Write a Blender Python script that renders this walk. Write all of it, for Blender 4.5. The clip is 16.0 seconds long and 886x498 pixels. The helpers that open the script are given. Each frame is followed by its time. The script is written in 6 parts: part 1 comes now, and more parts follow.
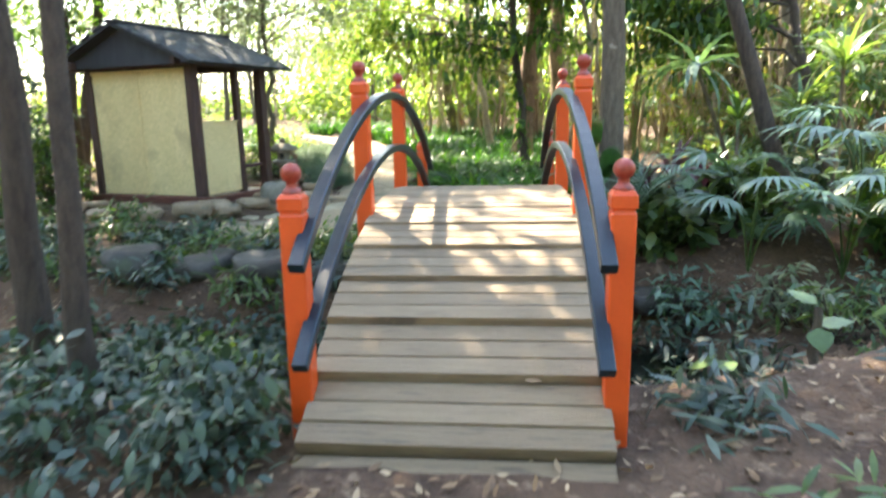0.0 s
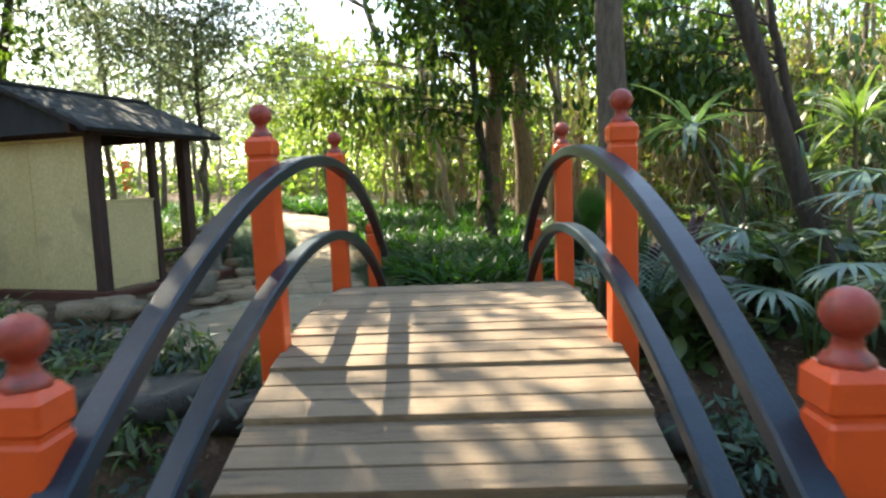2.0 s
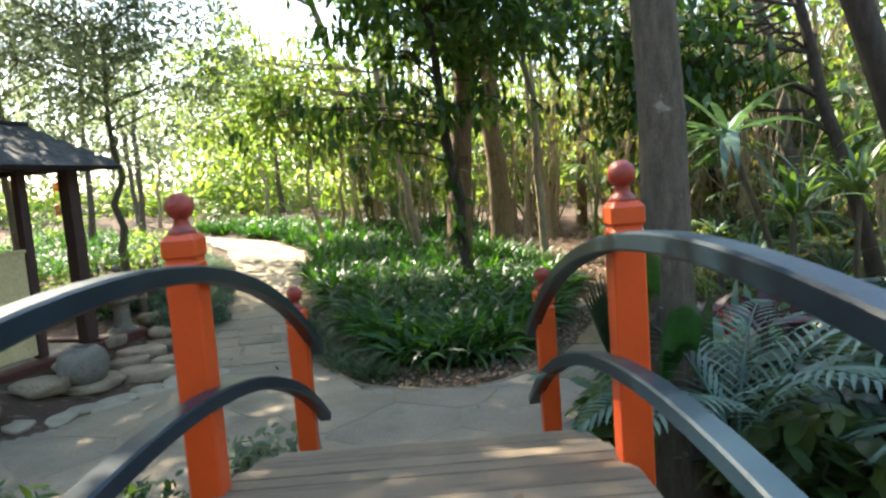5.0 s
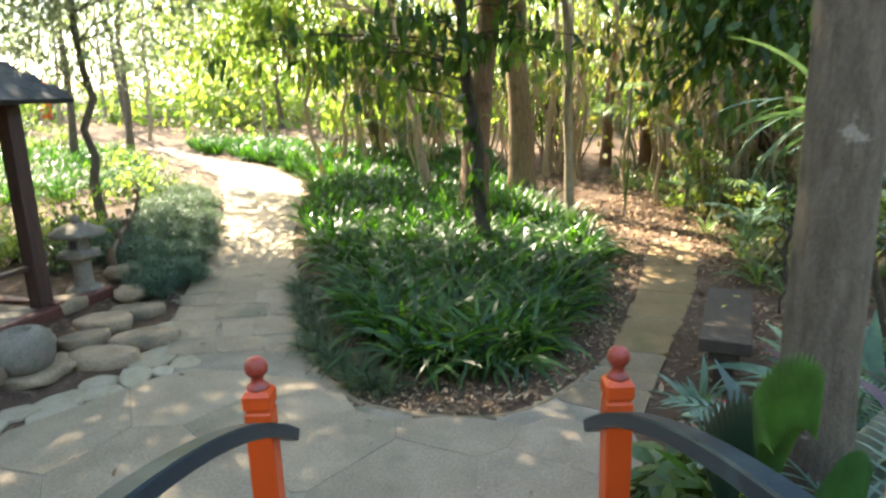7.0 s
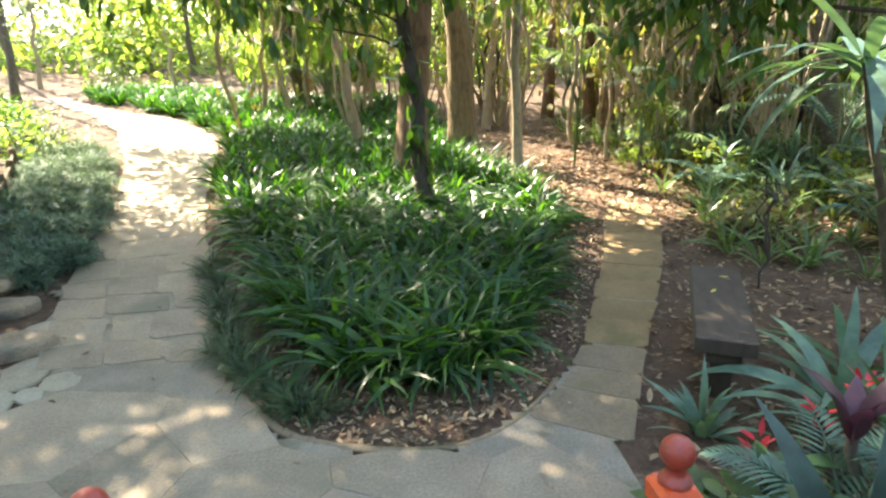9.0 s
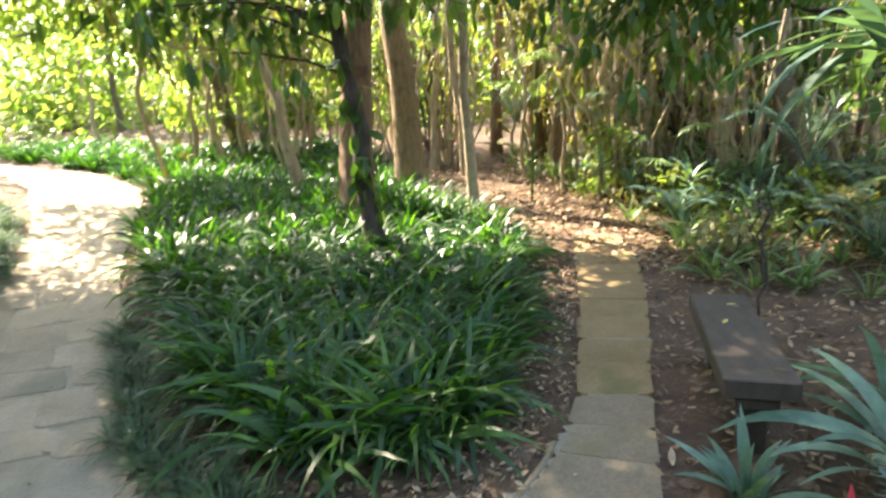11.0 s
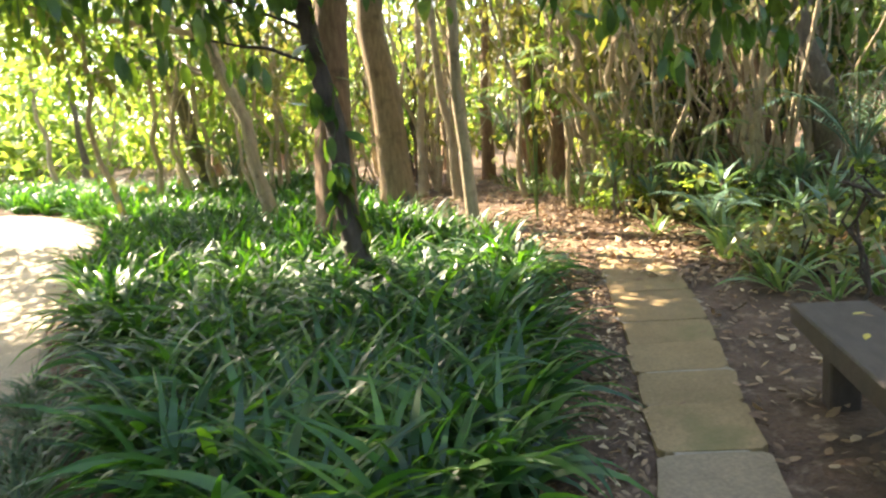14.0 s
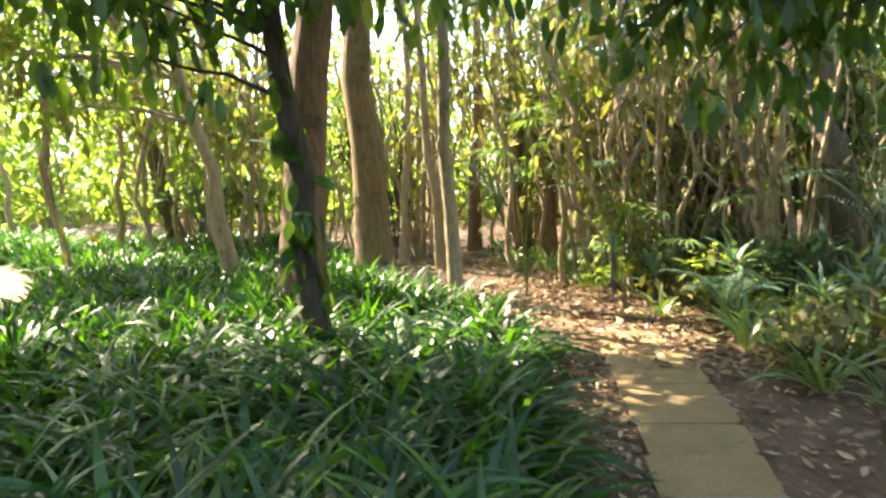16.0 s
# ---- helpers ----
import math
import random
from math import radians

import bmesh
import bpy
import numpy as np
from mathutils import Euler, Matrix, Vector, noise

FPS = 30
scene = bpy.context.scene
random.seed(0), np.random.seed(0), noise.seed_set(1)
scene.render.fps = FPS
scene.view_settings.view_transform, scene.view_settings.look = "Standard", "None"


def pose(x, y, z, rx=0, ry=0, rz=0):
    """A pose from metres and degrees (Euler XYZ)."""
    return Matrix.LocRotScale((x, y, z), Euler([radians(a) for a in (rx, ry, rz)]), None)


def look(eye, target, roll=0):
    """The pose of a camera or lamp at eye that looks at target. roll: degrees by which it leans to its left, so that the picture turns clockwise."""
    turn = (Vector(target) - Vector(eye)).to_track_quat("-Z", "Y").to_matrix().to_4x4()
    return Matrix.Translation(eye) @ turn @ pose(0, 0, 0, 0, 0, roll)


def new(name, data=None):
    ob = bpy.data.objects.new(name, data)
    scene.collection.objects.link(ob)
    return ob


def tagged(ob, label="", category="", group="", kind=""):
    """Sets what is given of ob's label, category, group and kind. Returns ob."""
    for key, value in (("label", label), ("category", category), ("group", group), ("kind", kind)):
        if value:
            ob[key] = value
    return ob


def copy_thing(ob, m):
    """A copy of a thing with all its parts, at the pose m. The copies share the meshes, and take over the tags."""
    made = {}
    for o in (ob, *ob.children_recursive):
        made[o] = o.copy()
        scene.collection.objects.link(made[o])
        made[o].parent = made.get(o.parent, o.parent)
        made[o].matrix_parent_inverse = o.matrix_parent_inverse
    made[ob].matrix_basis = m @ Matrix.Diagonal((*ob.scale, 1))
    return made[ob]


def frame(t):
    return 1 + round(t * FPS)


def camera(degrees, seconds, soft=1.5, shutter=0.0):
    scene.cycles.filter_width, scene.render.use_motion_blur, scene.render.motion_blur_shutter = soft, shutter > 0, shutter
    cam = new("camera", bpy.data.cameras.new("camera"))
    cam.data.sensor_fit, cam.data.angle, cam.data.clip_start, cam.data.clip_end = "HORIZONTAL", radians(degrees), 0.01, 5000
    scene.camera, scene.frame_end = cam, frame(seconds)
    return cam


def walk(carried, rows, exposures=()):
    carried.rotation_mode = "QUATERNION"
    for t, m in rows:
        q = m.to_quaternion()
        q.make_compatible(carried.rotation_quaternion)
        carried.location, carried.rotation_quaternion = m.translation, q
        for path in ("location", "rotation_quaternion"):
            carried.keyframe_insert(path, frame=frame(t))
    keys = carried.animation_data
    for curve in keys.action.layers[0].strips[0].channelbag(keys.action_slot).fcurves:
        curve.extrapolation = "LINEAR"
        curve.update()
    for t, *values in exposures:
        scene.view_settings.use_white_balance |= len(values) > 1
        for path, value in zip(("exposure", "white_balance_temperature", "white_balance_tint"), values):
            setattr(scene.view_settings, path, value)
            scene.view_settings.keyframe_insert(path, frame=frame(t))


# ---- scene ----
cam = camera(68.9, 16.0, soft=2.3, shutter=0.5)
EXPOSURES = [(0.0, 3.1, 6800, 8), (1.0, 2.4, 6800, 8), (2.0, 2.15, 6750, 8), (3.0, 1.87, 6600, 8), (4.5, 2.12, 6450, 8), (7.0, 2.85, 6900, 9), (8.0, 2.95, 6900, 9), (11.0, 3.05, 6900, 11), (13.5, 3.05, 7150, 12), (16.0, 2.85, 7350, 8)]

PATH = [
    (0, (0.223, -2.598, 1.401), (0.026, -0.651, 0.986), -1.3),
    (0.5, (0.186, -2.212, 1.392), (0.048, -0.236, 1.114), -2.0),
    (1, (0.142, -1.826, 1.394), (-0.016, 0.152, 1.148), -1.2),
    (1.5, (0.077, -1.433, 1.402), (-0.037, 0.55, 1.17), -2.3),
    (2, (0.075, -1.028, 1.397), (0.01, 0.96, 1.193), -2.2),
    (2.5, (0.056, -0.632, 1.383), (0.008, 1.359, 1.202), -2.4),
    (3, (0.039, -0.242, 1.373), (0.066, 1.75, 1.197), -4.7),
    (3.5, (0.082, 0.11, 1.446), (0.099, 2.105, 1.306), -3.0),
    (4, (0.066, 0.384, 1.498), (0.067, 2.378, 1.331), -3.2),
    (4.5, (0.077, 0.602, 1.574), (0.109, 2.593, 1.385), -4.4),
    (7, (0.007, 2.097, 2.129), (0.021, 4.041, 1.661), -1.5),
    (7.5, (-0.047, 2.338, 2.145), (-0.1, 4.242, 1.534), -1.6),
    (8, (-0.07, 2.607, 2.164), (0.008, 4.504, 1.535), -1.2),
    (10.5, (0.028, 3.644, 1.926), (0.316, 5.535, 1.343), -2.0),
    (11, (-0.001, 3.822, 1.825), (0.382, 5.725, 1.341), -3.1),
    (11.5, (0.047, 4.039, 1.697), (0.575, 5.925, 1.296), -2.1),
    (12, (0.069, 4.249, 1.639), (0.619, 6.12, 1.193), -1.8),
    (12.5, (0.083, 4.447, 1.577), (0.626, 6.328, 1.169), -3.2),
    (13, (0.129, 4.685, 1.473), (0.63, 6.591, 1.135), -2.1),
    (13.5, (0.157, 4.826, 1.425), (0.62, 6.733, 1.042), -1.3),
    (14, (0.1, 4.896, 1.407), (0.536, 6.814, 1.047), -5.5),
    (14.5, (0.158, 5.133, 1.351), (0.743, 7.018, 1.028), -4.2),
    (15, (0.282, 5.312, 1.325), (0.934, 7.176, 1.009), -1.7),
    (15.5, (0.357, 5.414, 1.277), (0.926, 7.318, 1.049), -1.6),
    (16, (0.311, 5.658, 1.232), (0.82, 7.588, 1.101), -2.2),
]
walk(cam, [(r[0], look(*r[1:])) for r in PATH], EXPOSURES)

# ---- light ----
SUN_AZ, SUN_EL = radians(-38), radians(48)     # azimuth from +y, negative is to the left
world = bpy.data.worlds.new("sky_world")
scene.world = world
world.use_nodes = True
wn = world.node_tree.nodes
sky = wn.new("ShaderNodeTexSky")
sky.sky_type, sky.sun_disc = "NISHITA", False
sky.sun_elevation, sky.sun_rotation = SUN_EL, SUN_AZ
sky.air_density, sky.dust_density = 1.2, 1.5
wn["Background"].inputs["Strength"].default_value = 0.15
world.node_tree.links.new(sky.outputs[0], wn["Background"].inputs[0])
sun_data = bpy.data.lights.new("sun", "SUN")
sun_data.energy, sun_data.angle, sun_data.color = 5.0, radians(0.6), (1.0, 0.90, 0.72)
sun = new("sun", sun_data)
to_sun = Vector((math.sin(SUN_AZ) * math.cos(SUN_EL), math.cos(SUN_AZ) * math.cos(SUN_EL), math.sin(SUN_EL)))
sun.matrix_world = look((0, 0, 30), Vector((0, 0, 30)) - to_sun)

# ---- materials ----


def mat_base(name, rough=0.7, metal=0.0):
    m = bpy.data.materials.new(name)
    m.use_nodes = True
    b = m.node_tree.nodes["Principled BSDF"]
    b.inputs["Roughness"].default_value, b.inputs["Metallic"].default_value = rough, metal
    return m, m.node_tree.nodes, m.node_tree.links, b


def ramp(nodes, stops):
    r = nodes.new("ShaderNodeValToRGB")
    e = r.color_ramp.elements
    while len(e) < len(stops):
        e.new(0.5)
    for k, (p, c) in enumerate(stops):
        e[k].position, e[k].color = p, (*c, 1)
    return r


def tex_noise(nodes, links, scale, detail=6, stretch=(1, 1, 1), rough=0.6, space="Object", shift=False):
    co, mp, n = nodes.new("ShaderNodeTexCoord"), nodes.new("ShaderNodeMapping"), nodes.new("ShaderNodeTexNoise")
    mp.inputs["Scale"].default_value = stretch
    n.inputs["Scale"].default_value, n.inputs["Detail"].default_value, n.inputs["Roughness"].default_value = scale, detail, rough
    links.new(co.outputs[space], mp.inputs[0])
    if shift:
        oi, mu = nodes.new("ShaderNodeObjectInfo"), nodes.new("ShaderNodeMath")
        mu.operation = "MULTIPLY"
        mu.inputs[1].default_value = 53.0
        links.new(oi.outputs["Random"], mu.inputs[0])
        links.new(mu.outputs[0], mp.inputs["Location"])
    links.new(mp.outputs[0], n.inputs[0])
    return n


def mix(nodes, links, a, b, fac, mode="MIX"):
    m = nodes.new("ShaderNodeMix")
    m.data_type, m.blend_type = "RGBA", mode
    for sock, v in ((m.inputs[0], fac), (m.inputs[6], a), (m.inputs[7], b)):
        if hasattr(v, "links"):
            links.new(v, sock)
        elif isinstance(v, (int, float)):
            sock.default_value = v
        else:
            sock.default_value = (*v, 1)
    return m.outputs[2]


def surface(name, c1, c2, scale=6, rough=0.75, stretch=(1, 1, 1), bump=0.3, fine=60, dirt=None, dirt_scale=1.2, vary=0.0,
            space="Object", bump_dist=0.01, dirt_lo=0.55, dirt_hi=0.7, grain=0.28):
    """Two-colour mottled surface with fine grain, optional stains of a third colour, relief, and a tone of its own for each object."""
    m, n, l, b = mat_base(name, rough)
    big, small = tex_noise(n, l, scale, 7, stretch, space=space, shift=vary > 0), tex_noise(n, l, fine, 4, stretch, space=space, shift=vary > 0)
    r = ramp(n, [(0.3, c1), (0.7, c2)])
    l.new(big.outputs[0], r.inputs[0])
    g = ramp(n, [(0.3, (1 - grain,) * 3), (0.7, (1 + grain * 0.4,) * 3)])
    l.new(small.outputs[0], g.inputs[0])
    col = mix(n, l, r.outputs[0], g.outputs[0], 1.0, "MULTIPLY")
    if dirt:
        d = tex_noise(n, l, dirt_scale, 8, space=space, shift=vary > 0)
        dr = ramp(n, [(dirt_lo, (0, 0, 0)), (dirt_hi, (1, 1, 1))])
        l.new(d.outputs[0], dr.inputs[0])
        col = mix(n, l, col, dirt, dr.outputs[0])
    if vary:
        oi, hs, mr = n.new("ShaderNodeObjectInfo"), n.new("ShaderNodeHueSaturation"), n.new("ShaderNodeMapRange")
        mr.inputs[3].default_value, mr.inputs[4].default_value = 1 - vary, 1 + vary
        l.new(oi.outputs["Random"], mr.inputs[0])
        l.new(mr.outputs[0], hs.inputs["Value"])
        l.new(col, hs.inputs["Color"])
        col = hs.outputs[0]
    l.new(col, b.inputs["Base Color"])
    bp = n.new("ShaderNodeBump")
    bp.inputs["Strength"].default_value, bp.inputs["Distance"].default_value = bump, bump_dist
    hsum = n.new("ShaderNodeMath")
    l.new(big.outputs[0], hsum.inputs[0])
    l.new(small.outputs[0], hsum.inputs[1])
    l.new(hsum.outputs[0], bp.inputs["Height"])
    l.new(bp.outputs[0], b.inputs["Normal"])
    return m


def leafy(name, c1, c2, c3, trans=0.45, rough=0.45, glow=(1.25, 1.3, 0.5), gloss=0.55):
    """Leaf with a colour of its own for each leaf, gloss on top and light coming through."""
    m, n, l, b = mat_base(name, rough)
    geo = n.new("ShaderNodeNewGeometry")
    r = ramp(n, [(0.0, c1), (0.6, c2), (1.0, c3)])
    oi, ad, fr = n.new("ShaderNodeObjectInfo"), n.new("ShaderNodeMath"), n.new("ShaderNodeMath")
    fr.operation = "FRACT"
    l.new(geo.outputs["Random Per Island"], ad.inputs[0])
    l.new(oi.outputs["Random"], ad.inputs[1])
    l.new(ad.outputs[0], fr.inputs[0])
    l.new(fr.outputs[0], r.inputs[0])
    s = tex_noise(n, l, 9, 3)
    g = ramp(n, [(0.35, (0.7,) * 3), (0.65, (1.15,) * 3)])
    l.new(s.outputs[0], g.inputs[0])
    col = mix(n, l, r.outputs[0], g.outputs[0], 1.0, "MULTIPLY")
    l.new(col, b.inputs["Base Color"])
    b.inputs["Specular IOR Level"].default_value = gloss
    t, sh = n.new("ShaderNodeBsdfTranslucent"), n.new("ShaderNodeMixShader")
    l.new(mix(n, l, col, glow, 1.0, "MULTIPLY"), t.inputs[0])
    sh.inputs[0].default_value = trans
    l.new(b.outputs[0], sh.inputs[1])
    l.new(t.outputs[0], sh.inputs[2])
    l.new(sh.outputs[0], n["Material Output"].inputs[0])
    return m


M_ORANGE = surface("orange_paint", (0.64, 0.072, 0.010), (0.76, 0.098, 0.013), 5, 0.38, bump=0.08, fine=90,
                   dirt=(0.55, 0.07, 0.018), dirt_scale=5, dirt_lo=0.55, dirt_hi=0.85, grain=0.05)
M_FINIAL = surface("weathered_red_paint", (0.28, 0.038, 0.022), (0.44, 0.060, 0.03), 14, 0.46, bump=0.1, fine=90,
                   dirt=(0.15, 0.055, 0.045), dirt_scale=16, dirt_lo=0.5, dirt_hi=0.68)
M_RAIL = surface("black_rail_paint", (0.006, 0.016, 0.028), (0.012, 0.029, 0.043), 8, 0.36, bump=0.10, fine=120,
                 dirt=(0.046, 0.05, 0.056), dirt_scale=16, dirt_lo=0.68, dirt_hi=0.85)
M_RAIL.node_tree.nodes["Principled BSDF"].inputs["Specular IOR Level"].default_value = 0.32
M_DECK = surface("weathered_deck_board", (0.205, 0.142, 0.088), (0.41, 0.298, 0.186), 3.0, 0.70, (1, 16, 16), 0.55, 30,
                 dirt=(0.135, 0.100, 0.072), dirt_scale=4, vary=0.20)
M_STRINGER = surface("dark_bridge_beam", (0.05, 0.032, 0.022), (0.09, 0.06, 0.04), 4, 0.8, (1, 6, 6))
M_CREAM = surface("cream_wall_panel", (0.66, 0.50, 0.235), (0.76, 0.60, 0.30), 1.6, 0.8, (1, 1, 0.4), 0.1, 70,
                  dirt=(0.50, 0.38, 0.20), dirt_scale=2.2)
M_BROWN = surface("dark_brown_timber", (0.040, 0.019, 0.015), (0.085, 0.040, 0.030), 5, 0.65, (5, 5, 0.6), 0.3)
M_REDBEAM = surface("red_brown_base_beam", (0.085, 0.024, 0.016), (0.14, 0.045, 0.028), 5, 0.7, (1, 3, 3), 0.3)
M_SHINGLE = surface("slate_grey_shingle", (0.040, 0.042, 0.050), (0.095, 0.098, 0.11), 6, 0.8, bump=0.5, vary=0.3, dirt=(0.13, 0.13, 0.12), dirt_scale=8)
M_GABLE = surface("dark_gable_boarding", (0.020, 0.020, 0.027), (0.040, 0.038, 0.045), 5, 0.7, (6, 6, 0.7))
M_PAVE = surface("sandstone_paving", (0.24, 0.182, 0.118), (0.35, 0.272, 0.186), 2.5, 0.85, bump=0.35, fine=55,
                 dirt=(0.175, 0.150, 0.100), dirt_scale=1.1, vary=0.09, space="Object")
M_OCHRE = surface("mossy_ochre_paving", (0.172, 0.113, 0.048), (0.245, 0.164, 0.075), 2.5, 0.88, bump=0.35, fine=55, dirt=(0.13, 0.104, 0.038), dirt_scale=2.0, vary=0.10)
M_TANPAVE = surface("tan_paving", (0.172, 0.124, 0.074), (0.255, 0.188, 0.113), 2.5, 0.87, bump=0.35, fine=55, dirt=(0.16, 0.125, 0.06), dirt_scale=2.0, vary=0.10)
M_MORTAR = surface("mossy_path_joint", (0.20, 0.164, 0.115), (0.30, 0.248, 0.182), 3, 0.9, bump=0.5, fine=80, dirt=(0.12, 0.11, 0.055), dirt_scale=2)
M_PALE = surface("pale_limestone", (0.30, 0.245, 0.165), (0.43, 0.36, 0.255), 5, 0.85, bump=0.4, vary=0.1, dirt=(0.35, 0.31, 0.24), dirt_scale=4)
M_ROCK = surface("river_rock", (0.24, 0.168, 0.105), (0.39, 0.288, 0.188), 3.5, 0.85, bump=0.6, fine=45, dirt=(0.13, 0.12, 0.09), dirt_scale=3, vary=0.22, bump_dist=0.02)
M_GRANITE = surface("lichen_granite", (0.155, 0.132, 0.102), (0.27, 0.235, 0.185), 7, 0.9, bump=0.5, fine=70, dirt=(0.11, 0.115, 0.085), dirt_scale=5)
M_WETROCK = surface("mossy_dark_rock", (0.040, 0.036, 0.030), (0.095, 0.082, 0.066), 5, 0.7, bump=0.7, fine=45, dirt=(0.055, 0.07, 0.028), dirt_scale=3, vary=0.2, bump_dist=0.02)
M_SOIL = surface("leaf_litter_soil", (0.052, 0.029, 0.017), (0.135, 0.078, 0.044), 3.0, 0.95, bump=0.9, fine=34,
                 dirt=(0.20, 0.135, 0.085), dirt_scale=7, bump_dist=0.03, dirt_lo=0.56, dirt_hi=0.66)
M_BENCH = surface("charcoal_bench_timber", (0.040, 0.027, 0.018), (0.078, 0.054, 0.037), 5, 0.7, (3, 1, 1), 0.25)
M_LOG = surface("log_edging_wood", (0.10, 0.07, 0.045), (0.20, 0.14, 0.09), 8, 0.85, (4, 4, 1), 0.5)
M_BARK = surface("grey_brown_bark", (0.095, 0.074, 0.052), (0.20, 0.160, 0.115), 7, 0.9, (4, 4, 1), 0.8, 50, dirt=(0.33, 0.29, 0.235), dirt_scale=8, bump_dist=0.02, dirt_lo=0.63, dirt_hi=0.68)
M_BARK_DARK = surface("dark_trunk_bark", (0.042, 0.030, 0.023), (0.098, 0.072, 0.053), 8, 0.9, (4, 4, 1), 0.8, 50, bump_dist=0.02)
M_BARK_RED = surface("reddish_peeling_bark", (0.13, 0.070, 0.043), (0.32, 0.20, 0.12), 6, 0.85, (5, 5, 1), 0.8, 45, dirt=(0.07, 0.045, 0.03), dirt_scale=3, bump_dist=0.02)
M_BARK_PALE = surface("pale_tan_bark", (0.27, 0.205, 0.13), (0.50, 0.40, 0.27), 6, 0.85, (5, 5, 1), 0.6, 45, dirt=(0.11, 0.08, 0.05), dirt_scale=4, bump_dist=0.015)
M_BARK_TAN = surface("ochre_rough_bark", (0.17, 0.115, 0.06), (0.35, 0.25, 0.14), 6, 0.88, (5, 5, 1), 0.8, 45, dirt=(0.08, 0.055, 0.035), dirt_scale=3, bump_dist=0.02)
M_WATER = mat_base("dark_stream_water", 0.06)[0]
M_WATER.node_tree.nodes["Principled BSDF"].inputs["Base Color"].default_value = (0.012, 0.014, 0.010, 1)
L_LIRIOPE = leafy("liriope_leaf", (0.014, 0.048, 0.016), (0.033, 0.098, 0.023), (0.105, 0.205, 0.040), 0.46, 0.38, (1.4, 1.65, 0.36), 0.5)
L_TREE = leafy("dark_tree_leaf", (0.042, 0.092, 0.026), (0.074, 0.142, 0.032), (0.15, 0.23, 0.042), 0.54, 0.40)
L_LIGHT = leafy("bright_tree_leaf", (0.13, 0.22, 0.045), (0.23, 0.31, 0.065), (0.34, 0.38, 0.09), 0.64, 0.5, (1.2, 1.28, 0.75))
L_GREY = leafy("grey_green_leaf", (0.16, 0.21, 0.145), (0.25, 0.29, 0.20), (0.36, 0.38, 0.28), 0.60, 0.5, (1.15, 1.2, 0.85))
L_SHRUB = leafy("understorey_leaf", (0.050, 0.095, 0.036), (0.085, 0.145, 0.045), (0.16, 0.21, 0.06), 0.42, 0.35)
L_BLUE = leafy("bluish_shrub_leaf", (0.026, 0.052, 0.038), (0.042, 0.075, 0.052), (0.075, 0.115, 0.065), 0.22, 0.42)
L_OLIVE = leafy("olive_dry_leaf", (0.13, 0.13, 0.045), (0.21, 0.19, 0.075), (0.33, 0.30, 0.15), 0.45, 0.5)
L_PALM = leafy("palm_leaf", (0.040, 0.095, 0.045), (0.070, 0.145, 0.060), (0.11, 0.20, 0.07), 0.35, 0.35)
L_PLEAT = leafy("pleated_palm_leaf", (0.062, 0.165, 0.05), (0.095, 0.225, 0.065), (0.13, 0.27, 0.08), 0.40, 0.4)
L_BLUEPALM = leafy("blue_palm_leaf", (0.075, 0.14, 0.10), (0.11, 0.19, 0.135), (0.15, 0.24, 0.16), 0.3, 0.42)
L_STRAP = leafy("pale_strap_leaf", (0.08, 0.15, 0.06), (0.14, 0.22, 0.08), (0.26, 0.33, 0.14), 0.4, 0.33)
L_PURPLE = leafy("purple_leaf", (0.050, 0.018, 0.026), (0.085, 0.030, 0.042), (0.13, 0.05, 0.065), 0.3, 0.4, (1.3, 0.6, 0.9))
L_RED = leafy("red_bract", (0.45, 0.012, 0.02), (0.6, 0.02, 0.03), (0.7, 0.05, 0.06), 0.3, 0.4, (1.2, 0.7, 0.7))
L_JUNIPER = leafy("juniper_needle", (0.062, 0.120, 0.085), (0.105, 0.175, 0.125), (0.17, 0.24, 0.17), 0.25, 0.6)
L_DWARF = leafy("dwarf_grass_leaf", (0.026, 0.058, 0.024), (0.044, 0.088, 0.034), (0.075, 0.13, 0.045), 0.35, 0.45)
L_MOSS = leafy("moss_green", (0.035, 0.062, 0.020), (0.060, 0.092, 0.030), (0.095, 0.13, 0.04), 0.2, 0.7)
L_DRY = leafy("dead_leaf", (0.11, 0.062, 0.033), (0.25, 0.155, 0.080), (0.48, 0.35, 0.21), 0.15, 0.7, (1.1, 0.9, 0.7))
L_DRY_YELLOW = leafy("yellow_fallen_leaf", (0.45, 0.33, 0.05), (0.55, 0.42, 0.08), (0.5, 0.45, 0.2), 0.2, 0.6)

# ---- mesh helpers ----


def quick_mesh(name, verts, quads):
    verts, quads = np.asarray(verts, np.float32), np.asarray(quads, np.int32)
    me = bpy.data.meshes.new(name)
    me.vertices.add(len(verts))
    me.vertices.foreach_set("co", verts.ravel())
    k = quads.shape[1]
    me.loops.add(quads.size)
    me.loops.foreach_set("vertex_index", quads.ravel())
    me.polygons.add(len(quads))
    me.polygons.foreach_set("loop_start", np.arange(len(quads), dtype=np.int32) * k)
    me.polygons.foreach_set("loop_total", np.full(len(quads), k, np.int32))
    me.update(calc_edges=True)
    return me


def bm_mesh(name, bm):
    me = bpy.data.meshes.new(name)
    bmesh.ops.recalc_face_normals(bm, faces=bm.faces)
    bm.to_mesh(me)
    bm.free()
    return me


